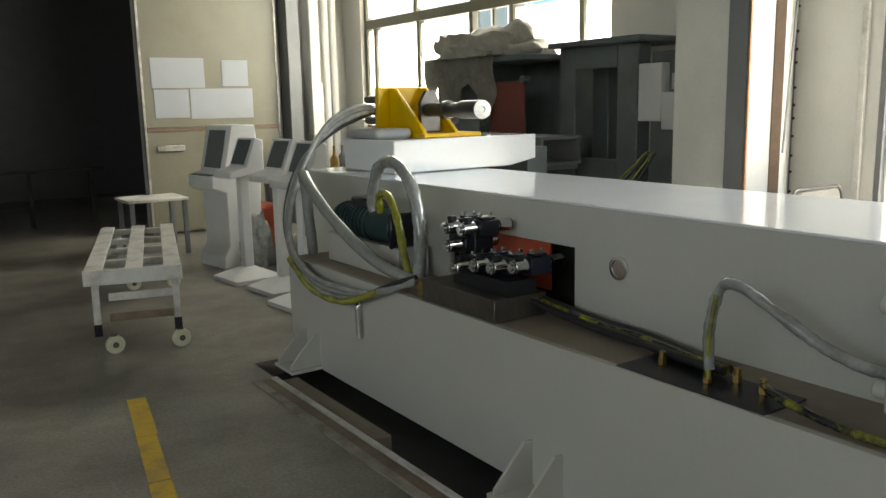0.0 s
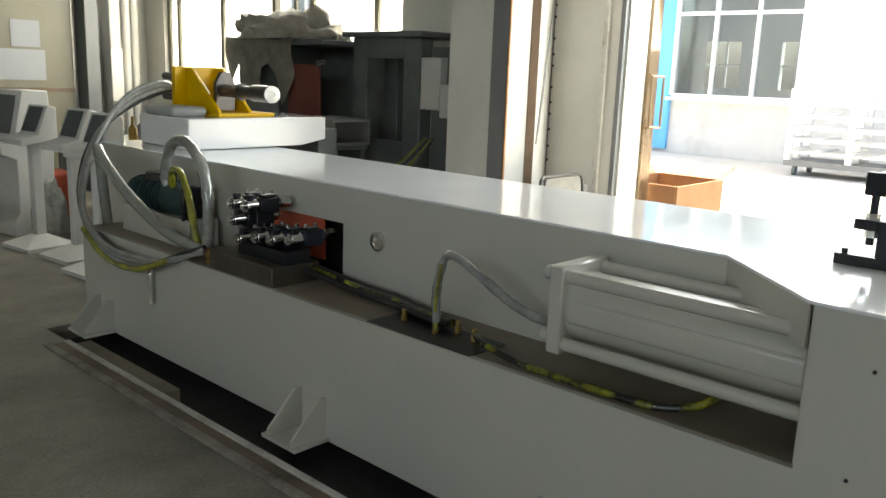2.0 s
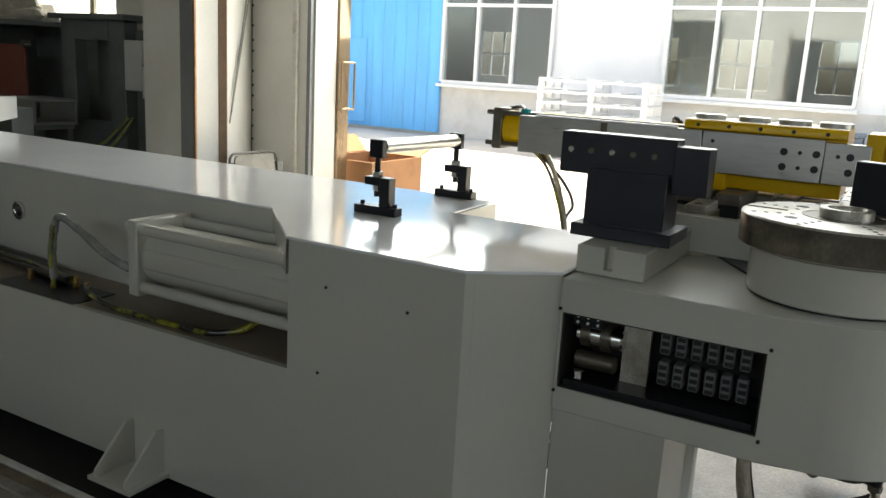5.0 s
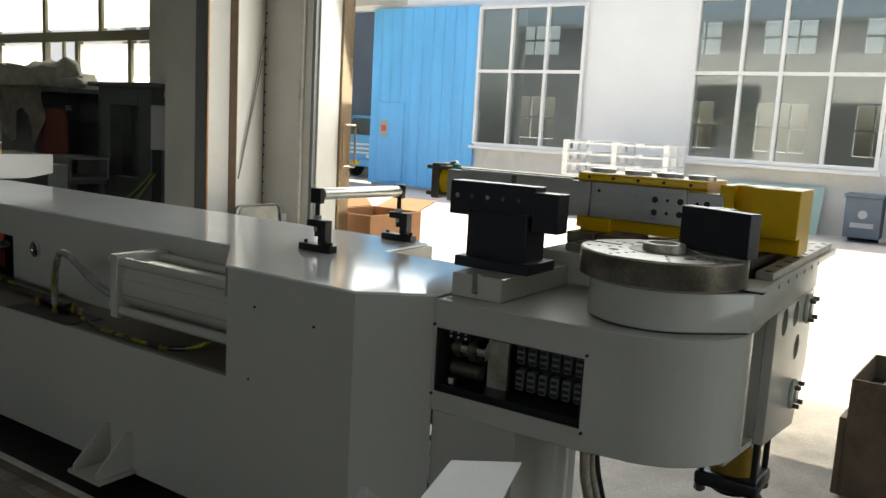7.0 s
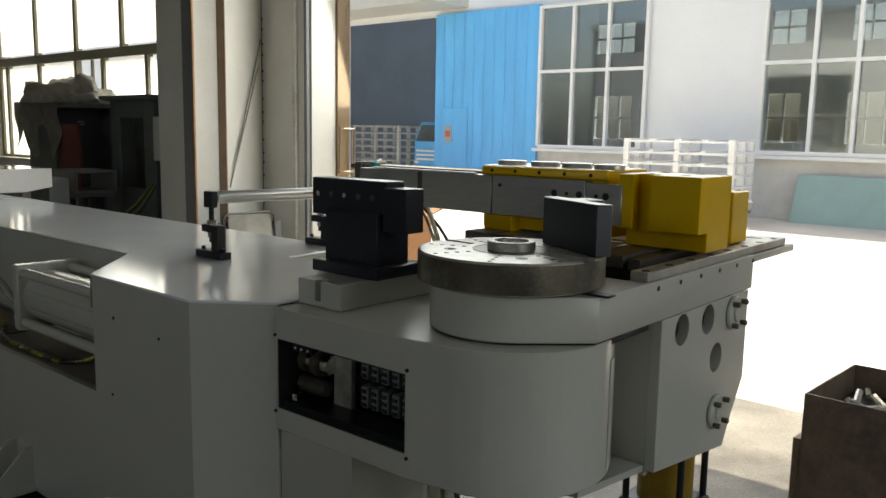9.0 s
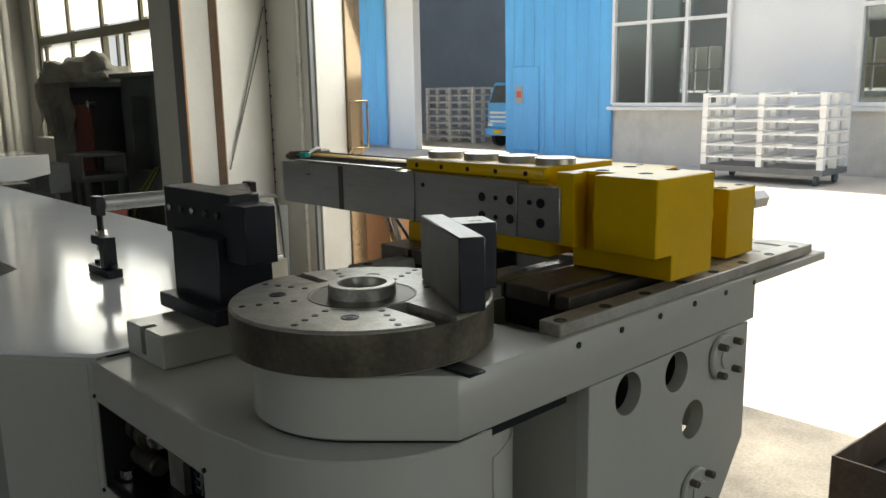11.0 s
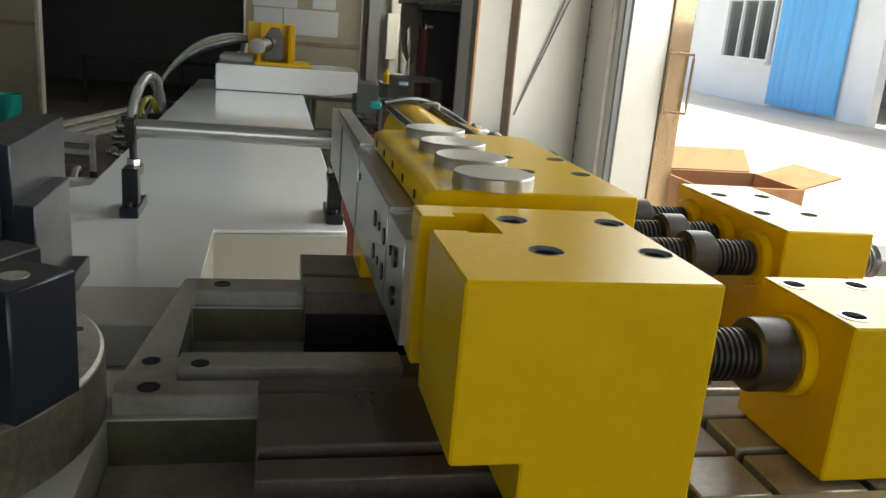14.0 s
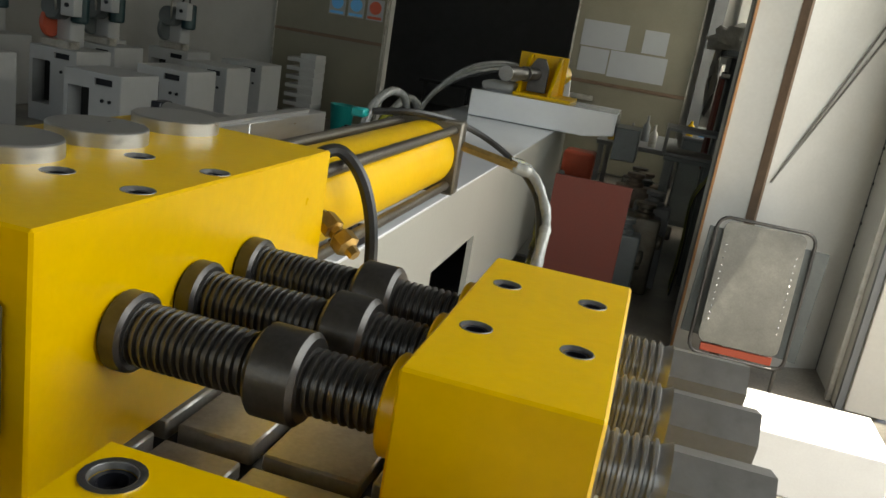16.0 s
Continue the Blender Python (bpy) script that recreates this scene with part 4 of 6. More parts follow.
part("base", bm_box(3.02, 3.5, 4.62, 5.15, 1.363, 1.39, 0.004), YELLOW, mandrel)
part("back_plate", bm_box(2.95, 3.37, 5.1, 5.15, 1.375, 1.71, 0.004), YELLOW, mandrel)
for x in (3.04, 3.3):
    part("gusset", bm_prism([(5.1, 1.375), (5.1, 1.7), (5.03, 1.7), (4.66, 1.4), (4.66, 1.375)], x, x + 0.03, 0.003, axis="x"), YELLOW, mandrel)
part("bracket", bm_prism([(3.1, 1.40), (3.26, 1.4), (3.26, 1.6), (3.22, 1.68), (3.15, 1.68), (3.1, 1.6)], 4.78, 4.82, 0.003, axis="y"), SCREW, mandrel)
part("rod", bm_lathe((3.17, 4.82, 1.548), (3.05, 4.0, 1.549), [(0, 0.045), (0.3, 0.045), (0.3, 0.06), (0.36, 0.06), (0.36, 0.046), (0.55, 0.046), (0.55, 0.058), (0.8, 0.058), (0.805, 0.05), (0.805, 0.02), (0.79, 0.02), (0.79, 0.0005)], 32), SCREW, mandrel)
part("end_face", bm_lathe((3.055, 4.028, 1.549), (3.05, 4.0, 1.549), [(0, 0.057), (0.012, 0.057), (0.014, 0.02), (0.008, 0.019), (0.008, 0.0005)], 32), GROUND_STEEL, mandrel)
part("cylinder", bm_cyl((3.18, 5.15, 1.55), (3.28, 5.6, 1.55), 0.09, 28, 0.01), YELLOW, mandrel)
for s in (-0.08, 0.08):
    part("rod_end", bm_cyl((3.1, 5.2, 1.55 + s), (3.2, 5.7, 1.55 + s), 0.03, 16), BLACK, mandrel)

# ---- shelf equipment ----
ram = thing("ram_cylinder", (2.3, 0.6, 0.64), "off-white square hydraulic ram with tie rods on the bed shelf", "cylinder")
part("end_cap", bm_box(2.15, 2.46, 1.0, 1.06, 0.738, 1.068, 0.006), PAINT, ram)
part("barrel", bm_cyl((2.305, 1.0, 0.902), (2.305, 0.14, 0.902), 0.131, 40), PAINT, ram)
part("barrel_flat", bm_box(2.17, 2.44, 0.14, 1.0, 0.855, 0.95, 0.02), PAINT, ram)
for sx in (-0.122, 0.122):
    for sz in (-0.127, 0.127):
        part("tie_rod", bm_cyl((2.305 + sx, 1.0, 0.902 + sz), (2.305 + sx, 0.14, 0.902 + sz), 0.025, 16), PAINT, ram)
part("port", bm_cyl((2.19, 1.06, 0.79), (2.19, 1.105, 0.79), 0.026, 16, 0.006), PAINT, ram)
part("port", bm_cyl((2.19, 1.06, 1.03), (2.19, 1.1, 1.03), 0.026, 16, 0.006), PAINT, ram)

plate = thing("connection_plate", (2.2, 1.7, 0.634), "black steel plate with brass hose fittings on the shelf", "plate")
part("sheet", bm_box(2.112, 2.34, 1.39, 2.0, 0.634, 0.64, 0.002), BLACK, plate)
for x, y in ((2.22, 1.68), (2.27, 1.5), (2.25, 1.9), (2.3, 1.62)):
    part("fitting", bm_cyl((x, y, 0.64), (x, y, 0.665), 0.016, 6), BRASS, plate)
    part("fitting_nut", bm_cyl((x, y, 0.665), (x, y, 0.69), 0.012, 12), BRASS, plate)
hose = single("ram_hose", bm_tube([(2.22, 1.675, 0.69), (2.222, 1.68, 0.83), (2.226, 1.645, 0.97), (2.226, 1.575, 0.99), (2.23, 1.45, 0.935), (2.235, 1.3, 0.86), (2.235, 1.16, 0.825), (2.225, 1.06, 0.83)], 0.019, 12, 8, wobble=0.25), FILM, "film-wrapped grey hydraulic hose arching to the ram", "hose")
single("hose_marker", bm_tube([(2.215, 1.672, 0.66), (2.21, 1.672, 0.8), (2.212, 1.65, 0.95)], 0.009, 8, 6, wobble=0.4), HOSE_GREEN, "yellow protective wrap along the arched hose", "hose")
single("shelf_hose", bm_tube([(2.27, 1.5, 0.67), (2.2, 1.4, 0.672), (2.165, 1.2, 0.655), (2.16, 1.0, 0.652), (2.165, 0.8, 0.65), (2.18, 0.62, 0.652), (2.25, 0.5, 0.67), (2.33, 0.44, 0.72)], 0.0135, 12, 8, wobble=0.2), MARK_HOSE, "black hose with yellow markings lying along the shelf", "hose")
for dx in (0.0, 0.06, 0.11):
    single("pressure_hose", bm_tube([(2.33 + dx * 0.6, 2.85, 0.72), (2.35 + dx * 0.6, 2.4, 0.665 + dx * 0.1), (2.34 + dx * 0.6, 2.1, 0.66 + dx * 0.1), (2.3 + dx * 0.5, 1.85, 0.665), (2.28 + dx * 0.3, 1.66, 0.67)], 0.017, 10, 8), MARK_HOSE if dx == 0.06 else BLACK_HOSE, "black hydraulic hose along the shelf", "hose", "shelf hoses")

valve = thing("valve_manifold", (2.25, 3.0, 0.634), "dark blue hydraulic valve stack with chrome solenoids on a steel manifold", "valve")
part("manifold", bm_box(2.12, 2.42, 2.72, 3.3, 0.634, 0.74, 0.004), DULL_STEEL, valve)
for y, z, x0 in ((2.74, 0.87, 2.3), (2.83, 0.86, 2.25), (2.92, 0.86, 2.22), (3.02, 0.84, 2.18), (3.1, 0.93, 2.2), (3.04, 1.01, 2.24), (3.14, 1.01, 2.22)):
    bod = part("valve_body", bm_box(x0 + 0.02, x0 + 0.14, y - 0.036, y + 0.036, z - 0.045, z + 0.035, 0.006), NAVY if y < 2.95 else BLACK, valve)
    part("cap", bm_box(x0 + 0.04, x0 + 0.12, y - 0.028, y + 0.028, z + 0.035, z + 0.05, 0.004), BLACK, bod)
    for xa, xb in ((x0 + 0.02, x0 - 0.09), (x0 + 0.14, x0 + 0.24)):
        part("solenoid", bm_lathe((xa, y, z), (xb, y, z), [(0, 0.02), (0.012, 0.02), (0.012, 0.031), (0.078, 0.031), (0.082, 0.027), (0.09, 0.027), (0.09, 0.016), (0.1, 0.016), (0.1, 0.0005)], 24), CHROME, bod)
        part("coil_ring", bm_lathe((xa, y, z), (xb, y, z), [(0.082, 0.029), (0.086, 0.029), (0.086, 0.0285)], 24, caps=False), BLACK, bod)
    part("connector", bm_box(x0 - 0.04, x0 - 0.005, y - 0.017, y + 0.017, z + 0.028, z + 0.055, 0.004), BLACK, bod)
    for dx in (0.05, 0.11):
        part("bolt", bm_cyl((x0 + dx, y, z + 0.05), (x0 + dx, y, z + 0.068), 0.011, 6), CHROME, bod)
part("stack_block", bm_box(2.25, 2.36, 3.03, 3.15, 0.8, 1.0, 0.004), BLACK, valve)
for z, dy in ((0.66, 0.05), (0.69, 0.06), (0.72, 0.04)):
    part("fitting", bm_cyl((2.16, 3.3, z), (2.14, 3.3 + dy, z), 0.017, 6), BRASS, valve)
part("riser", bm_box(2.2, 2.36, 2.72, 3.14, 0.74, 0.81), BLACK, valve)

pump = thing("pump_motor", (2.4, 4.2, 0.634), "dark teal electric pump motor on the bed shelf", "motor")
part("body", bm_cyl((2.36, 4.55, 0.9), (2.36, 3.85, 0.9), 0.1, 32, 0.015), MOTOR, pump)
for i in range(9):
    part("fin", bm_lathe((2.36, 4.5 - i * 0.045, 0.9), (2.36, 4.4 - i * 0.045, 0.9), [(0, 0.1), (0.001, 0.108), (0.012, 0.108), (0.013, 0.1)], 28), MOTOR, pump)
part("terminal_box", bm_box(2.3, 2.42, 4.15, 4.35, 0.99, 1.05, 0.01), BLACK, pump)
part("stand", bm_box(2.26, 2.46, 3.75, 4.6, 0.634, 0.81, 0.005), PAINT, pump)
part("flange", bm_box(2.25, 2.47, 3.8, 3.84, 0.8, 1.0, 0.01), BLACK, pump)

# big hoses
single("loop_hose", bm_tube([(2.2, 3.45, 0.72), (2.2, 3.43, 0.95), (2.22, 3.52, 1.16), (2.26, 3.75, 1.28), (2.3, 4.0, 1.24), (2.32, 4.12, 1.05), (2.33, 4.1, 0.96)], 0.034, 14, 8, wobble=0.2), FILM, "thick film-wrapped grey hose looping over the motor", "hose")
single("suction_hose", bm_tube([(2.16, 3.45, 0.7), (2.1, 3.75, 0.78), (2.08, 4.15, 0.95), (2.1, 4.5, 1.12), (2.15, 4.68, 1.17), (2.2, 4.76, 1.08), (2.22, 4.78, 0.9), (2.24, 4.78, 0.65)], 0.034, 14, 8, wobble=0.12), RUBBER, "thick ribbed grey hose sloping across the shelf", "hose")
for i, (dx, r_, m_) in enumerate(((0.0, 0.017, FILM), (0.03, 0.017, RUBBER), (0.055, 0.016, FILM), (-0.025, 0.014, BLACK_HOSE))):
    single("drape_hose", bm_tube([(2.15, 3.4, 0.7 + 0.01 * i), (2.06, 3.6, 0.64 - dx * 0.3), (2.03, 3.95, 0.535 + dx), (2.03, 4.35, 0.54 + dx), (2.06, 4.7, 0.66 + dx), (2.12, 4.9 - dx, 0.9), (2.25, 4.95 - dx, 1.2), (2.5, 5.0, 1.42 + dx), (2.8, 5.1, 1.53 + dx), (3.1, 5.25, 1.55)], r_, 10, 8, wobble=0.2), m_, "film-wrapped hydraulic hose draping from the mandrel unit to the valves", "hose", "draped hoses")
single("hose_wrap", bm_tube([(2.04, 3.62, 0.625), (2.01, 3.95, 0.52), (2.01, 4.35, 0.525), (2.04, 4.7, 0.645)], 0.02, 10, 8, wobble=0.3), HOSE_GREEN, "yellow protective sleeve on the draped hoses", "hose")

# hoses of the die cylinder
single("sensor_cable", bm_tube([(3.52, -0.13, 1.595), (3.62, -0.06, 1.605), (3.72, 0.06, 1.58), (3.84, 0.1, 1.52), (3.94, 0.06, 1.44), (3.985, -0.03, 1.34), (4.02, -0.16, 1.2), (4.03, -0.22, 1.08), (4.0, -0.19, 0.95), (3.98, -0.26, 0.5), (3.93, -0.36, 0.03)], 0.009, 8), BLACK_HOSE, "dark cable hanging from the cylinder sensor", "cable")
single("cylinder_hose", bm_tube([(3.87, 0.05, 1.5), (3.93, 0.065, 1.48), (3.985, 0.02, 1.4), (4.0, -0.065, 1.33), (4.0, -0.15, 1.145), (4.0, -0.204, 0.93), (3.98, -0.28, 0.4), (3.92, -0.36, 0.04)], 0.015, 10, wobble=0.3), FILM, "film-wrapped hose hanging from the yellow cylinder", "hose")
single("cylinder_hose", bm_tube([(3.86, 0.045, 1.52), (3.92, 0.09, 1.49), (3.965, 0.03, 1.38), (3.975, -0.07, 1.28), (3.98, -0.145, 1.12), (3.985, -0.2, 0.9), (3.96, -0.28, 0.4), (3.9, -0.36, 0.04)], 0.0085, 8, wobble=0.2), MARK_HOSE, "black and yellow hose hanging from the yellow cylinder", "hose")
single("front_cylinder_hose", bm_tube([(3.67, -0.84, 1.585), (3.71, -0.8, 1.6), (3.76, -0.79, 1.54), (3.79, -0.8, 1.42), (3.795, -0.82, 1.2), (3.8, -0.84, 0.8), (3.8, -0.85, 0.3), (3.78, -0.85, 0.02)], 0.012, 8), BLACK_HOSE, "black hose curving from the cylinder's front port", "hose")
single("motor_hose", bm_tube([(2.3, 4.0, 0.99), (2.27, 3.95, 1.09), (2.24, 3.8, 1.1), (2.21, 3.66, 0.98), (2.18, 3.55, 0.8), (2.17, 3.48, 0.68)], 0.022, 10, wobble=0.25), HOSE_GREEN, "yellow-wrapped hose dropping beside the motor", "hose")

# ---- floor markings and pit edge ----
line = bmesh.new()
rl = random.Random(2)
y = 4.56
while y > -3.0:
    n = rl.uniform(0.25, 0.6)
    bm_box(0.945 + rl.uniform(0, 0.01), 1.055 - rl.uniform(0, 0.012), y - n, y, 0.001, 0.003, bm=line)
    y -= n + rl.uniform(0.004, 0.03)
bmesh.ops.transform(line, matrix=Matrix.Translation((1.0, 4.5, 0)) @ Matrix.Rotation(radians(-9), 4, "Z") @ Matrix.Translation((-1.0, -4.5, 0)), verts=line.verts)
structure("trim_floor_line", line, YELLOW_LINE, "worn yellow floor marking line")
structure("trim_pit_edge", bm_box(1.63, 1.685, -0.5, 4.42, 0.0, 0.012, 0.003), PIT_EDGE, "scuffed white edge strip of the machine pit")
structure("trim_pit_edge_2", bm_box(1.687, 1.747, -0.5, 4.4, 0.0, 0.008, 0.003), RUST_BOX, "scuffed black and white edge strip of the machine pit")
structure("trim_pit_edge_3", bm_box(1.749, 1.785, -0.5, 4.4, 0.0, 0.014, 0.003), TROLLEY, "scuffed pale inner edge strip of the machine pit")
single("timber_plank", bm_box(1.82, 1.92, 3.3, 4.4, -0.11, -0.02, 0.005), BROWN_SHELF, "old brown timber plank lying in the pit", "plank")

# ---- windows and gate of the east wall ----
win = tagged(new("window_1"), "tall workshop window with cream metal frames", "window", kind="structure")
lower, upper = (5.45, 5.87, 6.93, 7.65, 8.75, 9.82, 10.07), (5.45, 6.44, 7.63, 8.82, 10.07)
for bars, z0, z1 in ((lower, 1.28, 2.6), (upper, 2.72, 4.2)):
    for y in bars:
        part("window_frame", bm_box(5.66, 5.74, y - 0.035, y + 0.035, z0, z1, 0.004), BEIGE, win)
    for a, b in zip(bars, bars[1:]):
        if (a, b) != (6.93, 7.65):
            part("pane", bm_box(5.695, 5.7, a + 0.035, b - 0.035, z0 + 0.035, z1 - 0.03), FROST, win)
for z0, z1 in ((1.28, 1.315), (2.6, 2.72), (4.165, 4.2)):
    part("window_frame", bm_box(5.664, 5.736, 5.42, 10.1, z0, z1, 0.004), BEIGE, win)
part("casement", bm_box(5.705, 5.735, 7.27, 7.31, 1.32, 2.6), BEIGE, win)
part("window_sill", bm_box(5.5, 5.62, 5.4, 10.12, 1.25, 1.278, 0.004), WHITE_WALL, win)

leaf = tagged(new("door_1"), "white folding gate leaf with a bronze edge profile and bar handles, standing open", "door", kind="structure")
part("panel", bm_prism([(5.645, 2.93), (5.94, 2.92), (5.94, 2.87), (5.645, 2.88)], 0.02, 3.95, 0.004), WHITE_WALL, leaf)
part("edge_profile", bm_prism([(5.941, 2.925), (6.11, 2.93), (6.11, 2.85), (5.941, 2.845)], 0.02, 3.95, 0.004), POST, leaf)
for dx, dy in ((-0.09, -0.02), (0.1, -0.02)):
    part("handle", bm_tube([(6.02, 2.86, 1.35), (6.02 + dx, 2.82 + dy, 1.35), (6.02 + dx, 2.82 + dy, 1.4), (6.02 + dx, 2.82 + dy, 1.72), (6.02 + dx, 2.82 + dy, 1.77), (6.02, 2.86, 1.77)], 0.011, 10, smooth=False), POST, leaf)
structure("trim_gate_jamb", bm_box(5.6, 5.64, 2.9, 2.938, 0, DOOR_Z), GREY_STEEL, "dark gate jamb seal")
structure("trim_gate_jamb_south", bm_box(5.56, 5.6, -2.5, -2.34, 0, DOOR_Z, 0.004), WHITE_WALL, "grey steel gate jamb")
# rods on the pier's reveal
for (x0, y0, z0), (x1, y1, z1) in (((4.955, 3.235, 1.22), (5.55, 3.545, 2.62)), ((4.99, 3.25, 1.3), (5.5, 3.52, 2.36))):
    single("leaning_rod", bm_tube([(x0, y0 - 0.012, z0), (x1, y1 - 0.012, z1)], 0.0065, 8, smooth=False), SEAT_GREY, "thin grey metal rod leaning on the pier", "rod", "leaning rods")
structure("trim_gate_track", bm_box(5.565, 5.599, 3.03, 3.075, 0, HZ, 0.004), TROLLEY, "grey steel gate track on the wall")
rivets = thing("pier_rivets", (5.6, 3.56, 0.0), "row of dark rivets along the pier panel", "rivets", kind="structure")
rv = random.Random(3)
for i in range(16):
    z = 0.9 + i * 0.13 + rv.uniform(-0.03, 0.03)
    part("rivet", bm_cyl((5.6, 3.565, z), (5.592, 3.565, z), 0.011, 8), BLACK, rivets)
structure("trim_panel_seam", bm_box(5.594, 5.599, 3.57, 3.58, 0, HZ), GREY_STEEL, "dark seam between the pier panels")
single("switch_box", bm_box(5.5, 5.6, -2.66, -2.56, 1.54, 1.66, 0.006), TROLLEY, "small scuffed wall switch box", "switch")
single("wall_panel", bm_box(5.54, 5.6, -3.2, -2.68, 1.2, 1.9, 0.008), DULL_STEEL, "dark steel notice panel on the wall", "panel")

# ---- north end ----
def sliding_door(name, x0, x1, label, y):
    d = tagged(new(name), label, "door", kind="structure")
    part("upper_sheet", bm_box(x0, x1, y, y + 0.05, 1.36, 4.0, 0.004), BEIGE, d)
    part("lower_sheet", bm_box(x0, x1, y, y + 0.05, 0.03, 1.31, 0.004), BEIGE, d)
    part("rail", bm_box(x0, x1, y - 0.02, y + 0.05, 1.31, 1.36, 0.003), BROWN_TRIM, d)
    part("edge", bm_box(x0 - 0.03, x0, y - 0.01, y + 0.06, 0.03, 4.0, 0.003), STEEL, d)
    part("edge", bm_box(x1, x1 + 0.03, y - 0.01, y + 0.06, 0.03, 4.0, 0.003), STEEL, d)
    return d


sd = sliding_door("door_2", 2.75, 4.5, "beige sheet steel sliding door with a mid rail", 10.5)
part("handle", bm_box(2.85, 3.2, 10.46, 10.49, 1.06, 1.14, 0.01), STEEL, sd)
for x0, x1, z0, z1 in ((2.85, 3.52, 1.85, 2.22), (2.87, 3.3, 1.48, 1.83), (3.32, 4.15, 1.46, 1.84), (3.75, 4.1, 1.87, 2.2)):
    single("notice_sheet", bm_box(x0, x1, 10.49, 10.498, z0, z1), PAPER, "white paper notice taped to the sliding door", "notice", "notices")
sd = sliding_door("door_3", -2.05, -0.2, "beige sheet steel sliding door carrying safety signs", 10.4)
for i, (m_, x0) in enumerate(((BLUE, -1.0), (BLUE, -0.68), (RED, -0.36))):
    s = single("safety_sign", bm_box(x0 - 0.15, x0 + 0.12, 10.385, 10.397, 1.68, 2.0), PAPER, "square safety sign with a round pictogram", "sign", "safety signs")
    part("pictogram", bm_cyl((x0 - 0.015, 10.385, 1.87), (x0 - 0.015, 10.38, 1.87), 0.1, 28), m_, s)
    part("text_bar", bm_box(x0 - 0.13, x0 + 0.1, 10.381, 10.385, 1.7, 1.74), m_, s)
structure("trim_column", bm_box(4.6, 4.78, 10.3, 10.6, 0, HZ, 0.006), GREY_STEEL, "grey steel column by the end wall")
structure("trim_column_2", bm_box(4.95, 5.1, 10.35, 10.6, 0, HZ, 0.02), PLASTER, "painted column by the end wall")
for x in (5.2, 5.32):
    single("wall_pipe", bm_cyl((x, 10.4, 0), (x, 10.4, HZ), 0.05, 16), PLASTER, "painted vertical pipe on the end wall", "pipe", "wall pipes")
single("conduit_box", bm_box(4.88, 5.05, 10.2, 10.35, 1.2, 1.9, 0.01), WHITE_WALL, "white electrical box on the column", "box")

# ---- things by the windows ----
cab = thing("machine_cabinet", (5.0, 6.0, 0), "large dark grey-green machine enclosure with an open bay", "cabinet")
part("body", bm_box(4.75, 5.5, 6.3, 7.0, 0, 1.95, 0.01), GREY_CAB, cab)
part("roof", bm_box(4.65, 5.5, 5.5, 7.05, 1.95, 2.0, 0.006), GREY_CAB, cab)
part("back_post", bm_box(5.3, 5.5, 5.5, 6.3, 0, 1.95, 0.006), GREY_CAB, cab)
part("glass_lamp", bm_cyl((4.72, 5.55, 1.78), (4.65, 5.55, 1.78), 0.035, 20), CHROME, cab)
single("leaning_board", bm_prism([(5.52, 0.95), (6.05, 0.95), (6.0, 1.77), (5.56, 1.77)], 4.66, 4.69, 0.004, axis="x"), RED_BOARD, "dark red-brown board standing at the enclosure", "board")
cab2 = thing("machine_housing", (5.15, 4.8, 0), "dark grey steel machine frame with a window opening", "cabinet")
part("post", bm_box(4.95, 5.1, 5.2, 5.4, 0, 2.03, 0.008), GREY_CAB, cab2)
part("post", bm_box(4.95, 5.1, 4.5, 4.72, 0, 2.03, 0.008), GREY_CAB, cab2)
part("post", bm_box(5.35, 5.5, 5.2, 5.4, 0, 2.03, 0.008), GREY_CAB, cab2)
part("roof", bm_box(4.85, 5.52, 4.4, 5.45, 2.03, 2.08, 0.01), GREY_CAB, cab2)
part("lintel", bm_box(4.95, 5.1, 4.72, 5.2, 1.85, 2.03), GREY_CAB, cab2)
part("lower_panel", bm_box(4.95, 5.1, 4.72, 5.2, 0, 1.1), GREY_CAB, cab2)


def draped(name, cx, cy, z, w, d, h, material, label, category, seed=1, lift=0.25):
    """A crumpled cloth or bag: a closed, folded mound."""
    b = bmesh.new()
    bmesh.ops.create_uvsphere(b, u_segments=40, v_segments=22, radius=1)
    for v in b.verts:
        p = v.co.copy()
        n = noise.noise(p * 2.1 + Vector((seed * 7.3, 0, 0))) * 0.35 + noise.noise(p * 5.5 + Vector((0, seed * 3.1, 0))) * 0.16
        s = 1 + n
        zz = max(-0.05, p.z)
        v.co = Vector((cx + p.x * w * s, cy + p.y * d * s, z + max(0, zz) * h * (1 + n * 1.6)))
    bmesh.ops.recalc_face_normals(b, faces=b.faces)
    return single(name, b, material, label, category, smooth=60)


draped("canvas_cover", 4.95, 6.35, 2.002, 0.42, 0.75, 0.28, CANVAS, "crumpled dusty canvas sheet thrown over the enclosure", "canvas", 2)
cloth = bmesh.new()
rows = []
for i in range(14):
    row = []
    for j in range(16):
        y = 5.9 + j * 0.075
        drop = i / 13
        zz = 2.02 - drop * (0.45 + 0.2 * math.sin(j * 0.9))
        row.append(cloth.verts.new((4.62 - 0.03 * math.sin(j * 1.3 + i * 0.5) * (0.3 + drop), y, zz)))
    rows.append(row)
for r0, r1 in zip(rows, rows[1:]):
    for j in range(15):
        cloth.faces.new((r0[j], r0[j + 1], r1[j + 1], r1[j]))
bmesh.ops.solidify(cloth, geom=cloth.faces[:], thickness=0.012)
single("canvas_flap", cloth, CANVAS, "folded hanging flap of the dusty canvas sheet", "canvas", smooth=60)

ebox = thing("electrical_box", (4.75, 4.12, 1.2), "off-white electrical box with a warning sticker and breaker below", "box")
